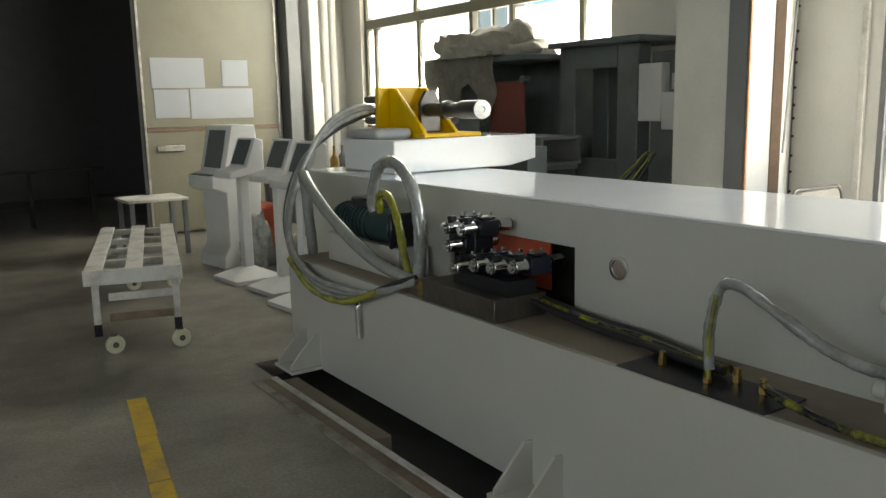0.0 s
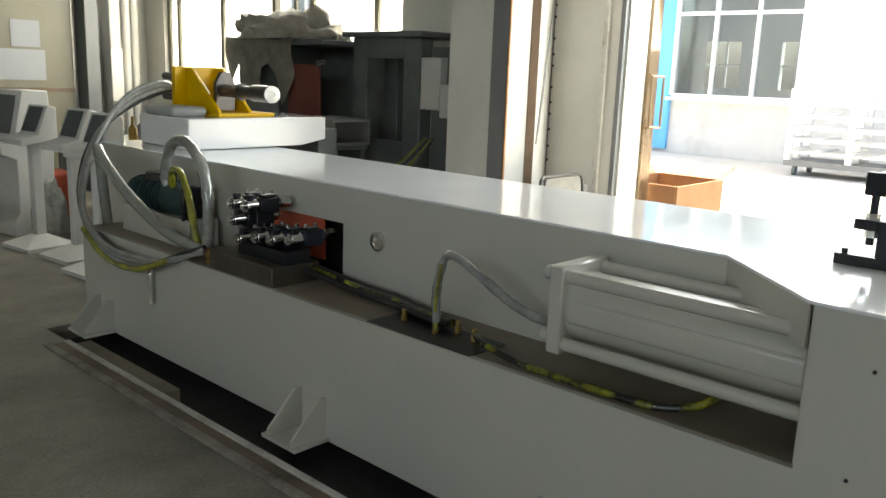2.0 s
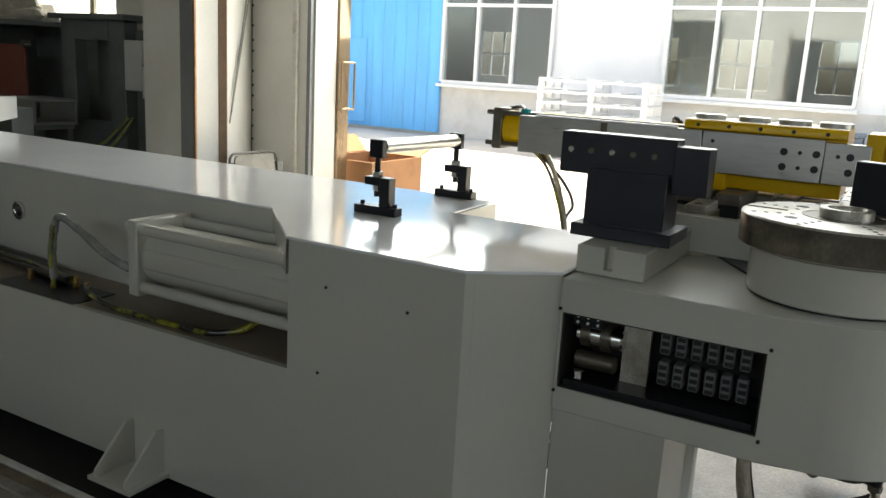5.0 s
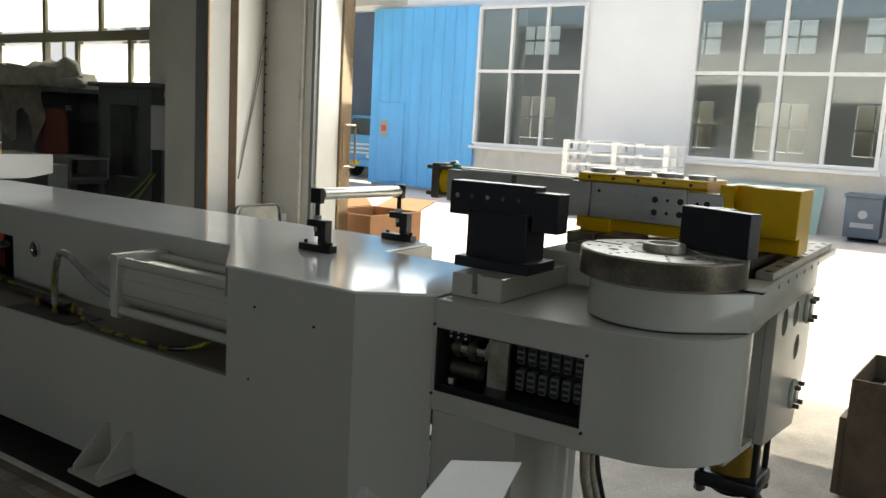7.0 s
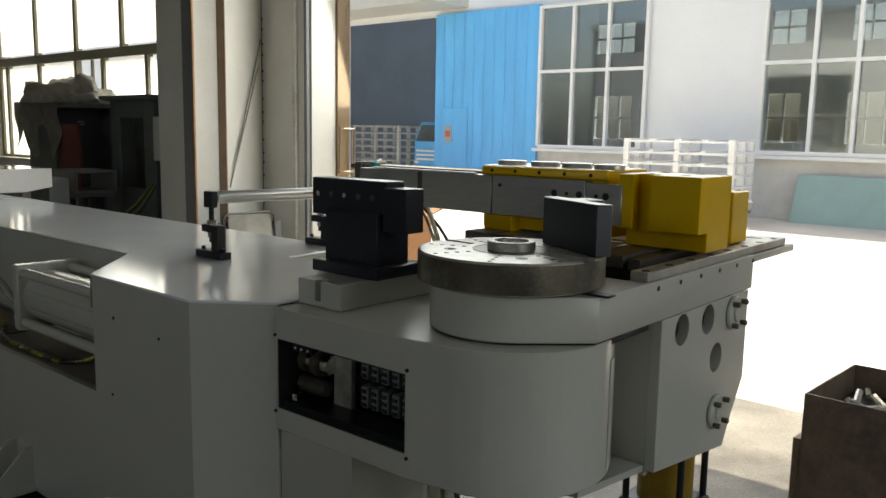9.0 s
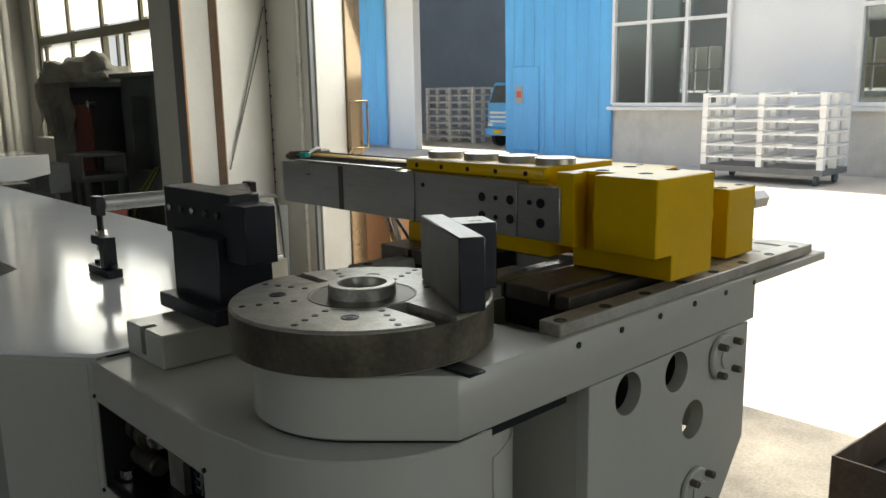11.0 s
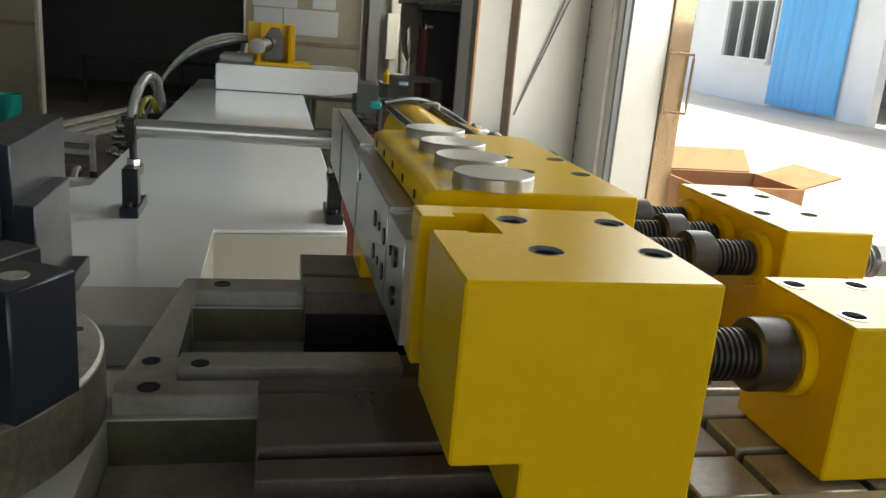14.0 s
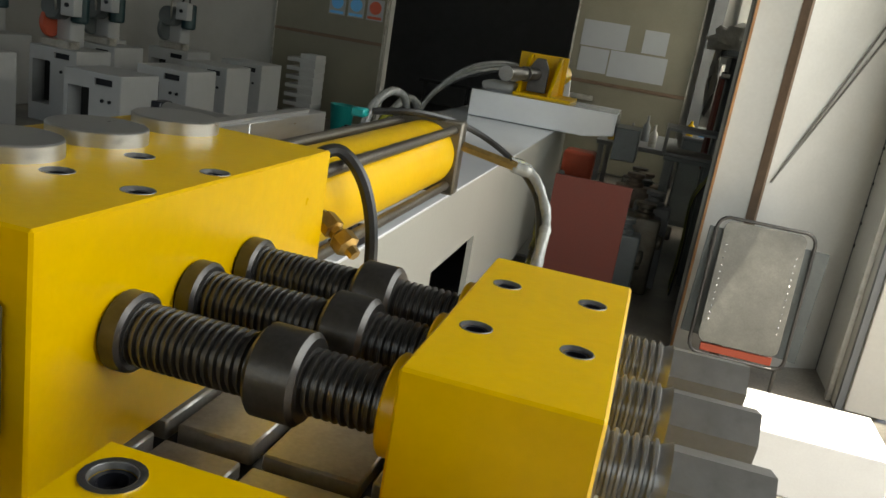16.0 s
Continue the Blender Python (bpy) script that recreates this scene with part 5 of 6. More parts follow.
part("upper_box", bm_box(4.9, 5.0, 4.22, 4.45, 1.42, 1.86, 0.006), WHITE_MACH, ebox)
part("lower_box", bm_box(4.88, 4.98, 4.07, 4.2, 1.36, 1.64, 0.006), WHITE_MACH, ebox)
part("sticker", bm_box(4.982, 4.989, 4.1, 4.19, 1.66, 1.78), PAPER, ebox)
part("warning_mark", bm_prism([(4.115, 1.69), (4.175, 1.69), (4.145, 1.75)], 4.978, 4.982, axis="x"), YELLOW, ebox)
single("wall_post_bracket", bm_box(4.99, 5.08, 4.08, 4.4, 0, 1.95, 0.006), GREY_CAB, "dark steel stand carrying the electrical box", "stand")
for i in range(4):
    single("loose_cable", bm_tube([(4.72, 4.1 + i * 0.03, 1.2), (4.65, 4.2 + i * 0.06, 1.0), (4.6, 4.35 + i * 0.1, 0.8), (4.62, 4.5 + i * 0.12, 0.4), (4.6, 4.5 + i * 0.1, 0.02)], 0.008, 6), HOSE_GREEN if i % 2 else BLACK_HOSE, "loose cable hanging from the electrical box", "cable", "loose cables")

# steel frame offcut beside the bed
sqo = single("square_tube", bm_box(4.3, 4.74, 4.9, 5.42, 1.08, 1.31, 0.006), GREY_STEEL, "wide grey square steel tube lying on a stand", "tube")
cut(sqo, bm_box(4.325, 4.715, 4.8, 5.5, 1.105, 1.285))
ts = thing("tube_stand", (4.5, 5.15, 0), "dark steel stand under the square tube", "stand")
part("top", bm_box(4.32, 4.72, 4.92, 5.4, 1.04, 1.079, 0.004), GREY_CAB, ts)
for x in (4.34, 4.66):
    for y in (4.94, 5.34):
        part("leg", bm_box(x, x + 0.05, y, y + 0.05, 0, 1.04), GREY_CAB, ts)
single("red_board", bm_box(3.62, 4.15, 3.5, 3.53, 0.0, 0.97, 0.004), RED_BOARD, "dark red board standing beside the bed", "board")
single("crate", bm_box(3.6, 4.1, 3.54, 3.85, 0.0, 0.6, 0.01), RUST_BOX, "dark steel crate on the floor behind the bed", "crate")
for i in range(11):
    rr = random.Random(i + 3)
    y0, x0 = 4.0 + i * 0.24, 4.28 + rr.uniform(-0.22, 0.12)
    mt = (GREY_CAB, RUST_BOX, DULL_STEEL, GREY_STEEL)[i % 4]
    z = rr.uniform(0.4, 0.7) if y0 < 4.6 else rr.uniform(0.4, 0.75)
    sp_ = thing("machine_part", (x0, y0, 0), "dark oily machine part piled by the window", "machine part", "machine parts")
    part("housing", bm_box(x0 - 0.16, x0 + 0.14, y0 - 0.1, y0 + 0.1, 0, z, 0.02), mt, sp_)
    part("shaft", bm_cyl((x0 - 0.22, y0 + 0.02, z * 0.7), (x0 + 0.18, y0 - 0.02, z * 0.7), 0.06, 18, 0.01), DULL_STEEL, sp_)
    part("pulley", bm_lathe((x0, y0, z), (x0, y0, z + 1), [(0, 0.08), (0.03, 0.08), (0.04, 0.06), (0.07, 0.06), (0.08, 0.08), (0.11, 0.08)], 20), mt, sp_)

chair = thing("folding_chair", (5.05, 3.0, 0), "grey folded steel chair leaning against the pier", "chair")
def bent(x0, x1, z0, z1, r, lean):
    """Rounded rectangle, leaning back as it rises."""
    pts = []
    for cx, cz, a0 in ((x1 - r, z0 + r, -90), (x1 - r, z1 - r, 0), (x0 + r, z1 - r, 90), (x0 + r, z0 + r, 180)):
        for k in range(5):
            a = radians(a0 + k * 22.5)
            z = cz + r * math.sin(a)
            pts.append((cx + r * math.cos(a), lean(z), z))
    return pts


lean = lambda z: 2.86 + 0.11 * z
ring = bent(4.69, 5.25, 0.16, 1.0, 0.065, lean)
part("frame", bm_tube(ring + ring[:1], 0.011, 10, smooth=False), SCREW, chair, "tarnished steel tube frame")
ring = bent(4.73, 5.2, 0.24, 0.985, 0.045, lambda z: 0)
seat_bm = bm_prism([(p[0], p[2]) for p in ring], -0.008, 0.008, 0.003, axis="y")
for v in seat_bm.verts:
    v.co.y += lean(v.co.z) - 0.012
part("seat", seat_bm, SEAT_GREY, chair, "dusty grey-olive padded seat")
for x in (4.765, 5.165):
    for k in range(12):
        z = 0.38 + k * 0.042
        part("stud", bm_lathe((x, lean(z) - 0.02, z), (x, lean(z) - 0.03, z), [(0, 0.006), (0.003, 0.004), (0.005, 0.001)], 8), CHROME, chair)
part("backrest", bm_prism([(4.63, 0.25), (5.33, 0.2), (5.345, 0.9), (4.65, 0.93)], 2.972, 2.985, 0.003, axis="y"), GREY_CAB, chair)
for x in (4.73, 5.21):
    part("leg", bm_tube([(x, lean(0.16), 0.16), (x, lean(0.01), 0.01)], 0.011, 10, smooth=False), SCREW, chair)
part("foot_bar", bm_box(4.76, 5.18, 2.885, 2.905, 0.175, 0.225, 0.004), RED, chair, "red foot bar")

# ---- trolley, consoles and pedestals ----
tr = thing("trolley", (1.35, 6.1, 0), "scuffed off-white steel trolley with slatted top and cream casters", "trolley")
L, W = 2.1, 0.58
def tp(bmx):
    bmesh.ops.transform(bmx, matrix=Matrix.Translation((1.3, 5.45, 0)) @ Matrix.Rotation(radians(-15), 4, "Z"), verts=bmx.verts)
    return bmx


for x in (-0.335, -0.085, 0.155):
    part("slat", tp(bm_box(x, x + 0.11, 0.0, L, 0.55, 0.575, 0.003)), TROLLEY, tr)
for y in (0.0, 0.5, 1.0, 1.5, L - 0.05):
    part("cross_bar", tp(bm_box(-0.33, 0.26, y, y + 0.05, 0.5, 0.549, 0.003)), TROLLEY, tr)
part("apron", tp(bm_box(-0.34, 0.27, -0.03, 0.0, 0.48, 0.578, 0.003)), TROLLEY, tr)
for x in (-0.3, 0.2):
    for y in (0.02, L - 0.08):
        leg = part("leg", tp(bm_box(x, x + 0.045, y, y + 0.045, 0.14, 0.5, 0.003)), TROLLEY, tr)
        part("foot_cap", tp(bm_box(x - 0.002, x + 0.047, y - 0.002, y + 0.047, 0.13, 0.21)), BLACK, leg)
        x += 0.08 if x < 0 else 0.0
        wheel = part("caster", tp(bm_cyl((x + 0.04, y + 0.004, 0.062), (x + 0.03, y + 0.036, 0.062), 0.062, 28, 0.006)), CASTER, tr, "cream plastic caster wheel")
        part("hub", tp(bm_cyl((x + 0.042, y - 0.002, 0.062), (x + 0.028, y + 0.042, 0.062), 0.02, 16, 0.002)), DULL_STEEL, wheel)
        part("fork", tp(bm_box(x + 0.012, x + 0.052, y - 0.002, y + 0.042, 0.122, 0.131)), DULL_STEEL, wheel)
part("stretcher", tp(bm_box(-0.2, 0.2, 0.03, 0.06, 0.22, 0.27, 0.003)), RUST_BOX, tr)
part("stretcher", tp(bm_box(-0.2, 0.2, 0.03, 0.06, 0.36, 0.41, 0.003)), TROLLEY, tr)
st = thing("side_table", (2.55, 9.3, 0), "small grey steel work table near the sliding door", "table")
part("tabletop", bm_box(2.1, 2.75, 9.0, 9.6, 0.6, 0.63, 0.004), TROLLEY, st)
for x in (2.12, 2.69):
    for y in (9.02, 9.54):
        part("leg", bm_box(x, x + 0.045, y, y + 0.045, 0, 0.6), GREY_STEEL, st)


def console(at, turn, tall, label):
    c = thing("control_console", at, label, "console", "control consoles")
    m = Matrix.Translation(at) @ Matrix.Rotation(radians(turn), 4, "Z")
    def put(b):
        bmesh.ops.transform(b, matrix=m, verts=b.verts)
        return b
    k = tall / 1.5
    prof = [(-0.3, 0.0), (0.22, 0.0), (0.22, 0.12), (0.15, 0.22), (0.15, 0.8 * k), (0.3, 0.86 * k), (0.3, 0.98 * k), (0.16, 1.02 * k), (0.06, 1.5 * k), (-0.2, 1.5 * k), (-0.24, 1.0 * k), (-0.2, 0.2), (-0.3, 0.1)]
    part("body", put(bm_prism([(-y, z) for y, z in prof], -0.26, 0.26, 0.008, axis="x")), CONSOLE_WHITE, c)
    nrm = Vector((0, -math.cos(0.2), 0.2))
    part("screen", put(bm_prism([(-0.156, 1.06 * k), (-0.164, 1.06 * k), (-0.074, 1.45 * k), (-0.066, 1.45 * k)], -0.17, 0.17, 0.0, axis="x")), GREY_STEEL, c, "grey touch screen")
    part("keyboard", put(bm_box(-0.2, 0.2, -0.29, -0.2, 0.985 * k, 1.0 * k)), GREY_CAB, c)
    return c


console((2.88, 8.1, 0), -82, 1.42, "off-white sheet-metal control console with a tilted screen")
def pedestal(x, y, turn):
    p = thing("control_pedestal", (x, y, 0), "white control pedestal with a flared base and tilted panel", "pedestal", "control pedestals")
    m = Matrix.Translation((x, y, 0)) @ Matrix.Rotation(radians(turn), 4, "Z")
    def put(b):
        bmesh.ops.transform(b, matrix=m, verts=b.verts)
        return b
    base = bmesh.new()
    bmesh.ops.create_cone(base, cap_ends=True, segments=4, radius1=0.34, radius2=0.08, depth=0.09)
    bmesh.ops.transform(base, matrix=Matrix.Translation((0, 0, 0.08)) @ Matrix.Rotation(radians(45), 4, "Z"), verts=base.verts)
    bm_box(-0.24, 0.24, -0.24, 0.24, 0, 0.036, bm=base)
    part("base", put(base), CONSOLE_WHITE, p)
    part("column", put(bm_box(-0.045, 0.045, -0.045, 0.045, 0.1, 1.0, 0.005)), CONSOLE_WHITE, p)
    part("panel", put(bm_prism([(-0.2, 0.96), (0.14, 1.0), (0.14, 1.3), (0.06, 1.32), (-0.04, 1.06), (-0.2, 1.02)], -0.17, 0.17, 0.008, axis="x")), CONSOLE_WHITE, p)
    part("screen", put(bm_prism([(-0.042, 1.08), (-0.048, 1.085), (0.045, 1.3), (0.052, 1.296)], -0.12, 0.12, 0.0, axis="x")), GREY_CAB, p)


for x, y in ((2.72, 7.25), (2.8, 6.6), (2.72, 5.95)):
    pedestal(x, y, -84)
single("red_cover", bm_box(3.15, 3.55, 8.3, 8.7, 0.0, 0.55, 0.05), RED, "red machine cover on the floor between consoles", "cover")
draped("white_sack", 3.05, 7.9, 0, 0.2, 0.2, 0.55, FILM, "white plastic sack between the consoles", "sack", 12)
# workbench with vice behind the carriage
wb = thing("workbench", (4.0, 8.0, 0), "grey steel workbench with tools near the window", "workbench")
part("worktop", bm_box(3.6, 4.5, 7.2, 9.0, 0.82, 0.87, 0.005), GREY_STEEL, wb)
for x in (3.63, 4.42):
    for y in (7.23, 8.92):
        part("leg", bm_box(x, x + 0.06, y, y + 0.06, 0, 0.82), GREY_STEEL, wb)
for i, (m_, x, y, hh) in enumerate(((SHADED_OILY_YELLOW, 3.75, 7.4, 0.32), (GREY_STEEL, 3.95, 7.5, 0.22), (SHADED_OILY_YELLOW, 3.7, 7.7, 0.26), (GREY_STEEL, 4.1, 7.9, 0.3), (STEEL, 4.2, 7.4, 0.25))):
    single("tool_bottle", bm_lathe((x, y, 0.871), (x, y, 2), [(0, 0.045), (hh * 0.6, 0.045), (hh * 0.75, 0.015), (hh, 0.015)], 16), m_, "small bottle or tool standing on the workbench", "bottle", "bench items")
# low cabinet beside the bench, with a bottle and a carton on it
low = thing("low_cabinet", (4.7, 7.82, 0), "dark grey steel cabinet beside the workbench", "cabinet")
part("body", bm_box(4.53, 4.9, 7.62, 8.05, 0, 1.015, 0.006), GREY_CAB, low)
part("top", bm_box(4.52, 4.91, 7.6, 8.06, 1.0155, 1.04, 0.004), GREY_STEEL, low)
part("door", bm_box(4.545, 4.885, 7.606, 7.6195, 0.06, 0.98, 0.003), GREY_CAB, low)
single("oil_bottle", bm_lathe((4.585, 7.75, 1.041), (4.585, 7.75, 2.041), [(0, 0.001), (0, 0.04), (0.11, 0.04), (0.14, 0.016), (0.17, 0.016), (0.17, 0.001)], 18), YELLOW, "yellow plastic oil bottle on the low steel cabinet", "bottle")
carton = thing("carton", (4.73, 7.75, 1.041), "small white carton with a blue face on the cabinet", "box")
part("box", bm_box(4.66, 4.8, 7.7, 7.82, 1.041, 1.16, 0.003), CONSOLE_WHITE, carton)
part("label", bm_box(4.685, 4.785, 7.695, 7.6995, 1.055, 1.135), BLUE, carton, "blue printed label")

BX, BY = -0.05, 2.63
bucket = thing("paint_bucket", (BX, BY, 0), "blue and cream paint drum half full of dried paint", "bucket")
part("body", bm_lathe((BX, BY, 0), (BX, BY, 1), [(0, 0.185), (0.39, 0.212), (0.39, 0.204), (0.33, 0.2), (0.33, 0.0005)], 40), CASTER, bucket)
part("band", bm_lathe((BX, BY, 0.03), (BX, BY, 1), [(0, 0.189), (0.3, 0.2095), (0.3, 0.209)], 40, caps=False), BIN_BLUE, bucket, "blue printed band")
part("rim", bm_lathe((BX, BY, 0.37), (BX, BY, 1), [(0, 0.213), (0.005, 0.222), (0.022, 0.222), (0.026, 0.212), (0.018, 0.203)], 40, caps=False), WHITE_FRAME, bucket)
part("ring", bm_lathe((BX, BY, 0.3305), (BX, BY, 1), [(0, 0.125), (0.003, 0.125), (0.003, 0.118), (0, 0.118)], 32, caps=False), TROLLEY, bucket)

# ---- white cutting machines by the west side ----
GUARD_RED = mat("orange_red_guard_paint", (0.42, 0.07, 0.03), 0.45, var=0.15, scale=9)
def compact_machine(x, y, top):
    c = thing("compact_machine", (x, y, 0), "white enamelled compact machine cabinet with a dark bay", "machine", "compact machines")
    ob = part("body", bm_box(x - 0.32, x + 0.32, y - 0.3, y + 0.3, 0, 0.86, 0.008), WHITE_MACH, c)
    cuts = bm_box(x - 0.27, x - 0.03, y - 0.4, y - 0.1, 0.2, 0.7)
    bm_box(x + 0.02, x + 0.22, y - 0.4, y - 0.27, 0.74, 0.81, bm=cuts)
    cut(ob, cuts)
    part("bay_back", bm_box(x - 0.26, x - 0.04, y - 0.115, y - 0.105, 0.21, 0.69), DARK, c)
    part("display", bm_box(x + 0.03, x + 0.21, y - 0.285, y - 0.278, 0.745, 0.805), BLACK, c)
    for dx in (0.12, 0.2):
        part("button", bm_cyl((x + dx, y - 0.3, 0.6), (x + dx, y - 0.312, 0.6), 0.018, 14), BLACK, c)
    if top:
        part("column", bm_box(x - 0.2, x + 0.02, y - 0.05, y + 0.2, 0.86, 1.35, 0.02), WHITE_MACH, c)
        part("cutter_head", bm_cyl((x - 0.1, y - 0.25, 1.3), (x - 0.1, y + 0.2, 1.3), 0.14, 24, 0.02), GREY_CAB, c)
        part("motor", bm_cyl((x + 0.1, y, 1.15), (x + 0.1, y, 1.5), 0.1, 20, 0.02), MOTOR, c)
        part("vice", bm_box(x - 0.2, x + 0.2, y - 0.25, y - 0.1, 0.861, 0.95, 0.01), STEEL, c)
        k = int(abs(x) * 10) % 3
        part("blade_guard", bm_cyl((x - 0.22, y - 0.12, 1.12), (x - 0.16, y - 0.12, 1.12), 0.17, 28, 0.015), (DARK, GUARD_RED, GREY_CAB)[k], c)
        part("control_box", bm_box(x + 0.06, x + 0.24, y - 0.28, y - 0.14, 1.18 + 0.05 * k, 1.42 + 0.05 * k, 0.012), WHITE_MACH, c)
        part("control_knob", bm_cyl((x + 0.15, y - 0.28, 1.3 + 0.05 * k), (x + 0.15, y - 0.3, 1.3 + 0.05 * k), 0.025, 14), BLACK, c)
        part("lever", bm_tube([(x - 0.05, y - 0.2, 1.2), (x + 0.02, y - 0.32, 1.45), (x + 0.05, y - 0.34, 1.6)], 0.014, 8), STEEL, c)
        part("cable", bm_tube([(x + 0.1, y, 1.5), (x + 0.02, y + 0.1, 1.62), (x - 0.15, y + 0.18, 1.45), (x - 0.2, y + 0.22, 0.9)], 0.012, 8), BLACK_HOSE, c)
    return c


for i, (x, y) in enumerate(((-1.0, 4.95), (-1.15, 6.3), (-1.35, 7.5), (-1.5, 8.7), (-2.4, 4.6))):
    compact_machine(x, y, False)
for i, (x, y) in enumerate(((-2.5, 6.2), (-2.9, 7.4), (-2.6, 8.6), (-3.8, 6.4), (-3.6, 8.0))):
    compact_machine(x, y, True)
tray = thing("tray_stack", (-1.0, 9.5, 0), "stack of white sheet-metal trays", "trays")
for i in range(8):
    part("tray", bm_box(-1.25, -0.8, 9.3, 9.7, 0.02 + i * 0.13, 0.08 + i * 0.13, 0.006), WHITE_MACH, tray)
    part("spacer", bm_box(-1.05, -0.8, 9.32, 9.68, 0.08 + i * 0.13, 0.15 + i * 0.13), WHITE_MACH, tray)
single("teal_bin", bm_lathe((-0.4, 9.6, 0), (-0.4, 9.6, 1), [(0, 0.15), (0.4, 0.19), (0.4, 0.175), (0.02, 0.14), (0.02, 0.001)], 24), TEAL, "dark teal plastic waste bin", "bin")
rd = thing("low_rack", (1.2, 12.5, 0), "dark low steel rack in the unlit back room", "rack")
part("rail", bm_box(-0.1, 2.6, 12.4, 12.46, 0.75, 0.8), DARK, rd)
for x in (0.0, 0.8, 1.6, 2.4):
    part("leg", bm_box(x, x + 0.05, 12.4, 12.46, 0, 0.75), DARK, rd)

# ---- scrap box and foil by the gate ----
sb = thing("scrap_box", (4.43, -2.42, 0), "rusty steel scrap box filled with metal offcuts", "scrap box")
msb = Matrix.Translation((4.43, -2.42, 0)) @ Matrix.Rotation(radians(-3), 4, "Z")
def sp(b):
    bmesh.ops.transform(b, matrix=msb, verts=b.verts)
    return b


for x0, x1, y0, y1 in ((-0.33, 0.33, -0.24, -0.23), (-0.33, 0.33, 0.23, 0.24), (-0.33, -0.32, -0.23, 0.23), (0.32, 0.33, -0.23, 0.23)):
    part("side", sp(bm_box(x0, x1, y0, y1, 0.055, 0.67, 0.002)), RUST_BOX, sb)
part("rim_plate", sp(bm_box(-0.325, 0.325, 0.242, 0.275, 0.055, 0.46, 0.003)), RUST_BOX, sb)
part("bottom", sp(bm_box(-0.32, 0.32, -0.23, 0.23, 0.055, 0.535)), DARK, sb)
for cx in (-0.27, 0.27):
    for cy in (-0.18, 0.18):
        part("caster_fork", sp(bm_box(cx - 0.02, cx + 0.02, cy - 0.022, cy + 0.022, 0.045, 0.056)), DULL_STEEL, sb)
        part("caster_wheel", sp(bm_cyl((cx, cy - 0.014, 0.028), (cx, cy + 0.014, 0.028), 0.028, 16, 0.004)), BLACK_HOSE, sb)
rs = random.Random(9)
for i in range(26):
    x, y, a = rs.uniform(-0.2, 0.2), rs.uniform(-0.15, 0.15), rs.uniform(0, 6.28)
    l = rs.uniform(0.06, 0.16)
    p0 = Vector((x, y, 0.55 + rs.uniform(0.0, 0.05)))
    p1 = p0 + Vector((math.cos(a) * l, math.sin(a) * l, rs.uniform(0.0, 0.1)))
    single("metal_offcut", sp(bm_tube([p0, p1], rs.uniform(0.008, 0.018), 8, smooth=False)), STEEL, "shiny steel tube offcut in the scrap box", "offcut", "offcuts")
WRAP = mat("white_wrap", (0.72, 0.72, 0.71), 0.25, var=0.2, scale=20, bump=0.3, fine=40, coat=0.6)
def crumple(x0, x1, y0, y1, z, name, label, material, seed):
    b = bmesh.new()
    n, grid = 14, []
    for i in range(n + 1):
        row = []
        for j in range(n + 1):
            p = Vector((x0 + (x1 - x0) * i / n, y0 + (y1 - y0) * j / n, 0))
            p.x += 0.03 * noise.noise(p * 9 + Vector((seed, 0, 0)))
            p.z = z + 0.02 + 0.035 * noise.noise(p * 7 + Vector((0, 0, seed))) + 0.04 * noise.noise(p * 19) + 0.02 * noise.noise(p * 41)
            row.append(b.verts.new(p))
        grid.append(row)
    for i in range(n):
        for j in range(n):
            b.faces.new((grid[i][j], grid[i + 1][j], grid[i + 1][j + 1], grid[i][j + 1]))
    bmesh.ops.solidify(b, geom=b.faces[:], thickness=0.006)
    return single(name, b, material, label, "wrapping", smooth=12)


ws = thing("white_panel_stack", (1.0, -1.6, 0), "white sheet panels lying on a crate before the machine", "boards")
part("crate", bm_box(0.68, 1.13, -1.88, -1.66, 0, 0.959, 0.01), RUST_BOX, ws)
part("board", bm_prism([(1.265, -1.615), (1.37, -1.752), (0.72, -1.95), (0.62, -1.8)], 0.993, 1.0, 0.001), WHITE_FRAME, ws)
part("board", bm_prism([(1.2, -1.66), (1.27, -1.77), (0.75, -1.93), (0.66, -1.8)], 0.96, 0.99, 0.002), WHITE_FRAME, ws)
crumple(0.8, 1.1, -1.7, -1.49, 0.93, "wrapping_film", "crumpled clear wrapping film on the boards", WRAP, 3)
crumple(1.08, 1.3, -1.9, -1.76, 0.9, "wrapping_film", "white crumpled wrapping film under the boards", WRAP, 8)
# white sheet carries the brightness of the lit floor here
single("white_floor_board", bm_box(1.9, 2.2, -2.1, -1.9, 0.0, 0.02), WHITE_FRAME, "white sheet added to brighten the floor under the drum", "board")

# ---- loose things by the gate's south jamb and on the hall floor ----
sheet = bm_prism([(-2.83, 0.86), (-2.6, 0.74), (-2.64, 0.44), (-2.82, 0.46)], 5.36, 5.38, 0.002, axis="x")
for v in sheet.verts:
    v.co.x += 0.18 * (v.co.z - 0.2)
single("cardboard_sheet", sheet, ORANGE, "torn brown cardboard sheet leaning against the wall", "cardboard")
slab = bm_box(5.4, 5.43, -2.95, -2.6, 0.0, 0.72, 0.003)
for v in slab.verts:
    v.co.x += 0.2 * v.co.z
single("scrap_board", slab, SEAT_GREY, "dark grey board leaning against the wall by the gate", "board")
single("steel_pole", bm_tube([(5.16, -2.72, 0.015), (5.5, -3.02, 0.62)], 0.016, 10, smooth=False), CHROME, "bright steel tube leaning in the corner by the gate", "tube")
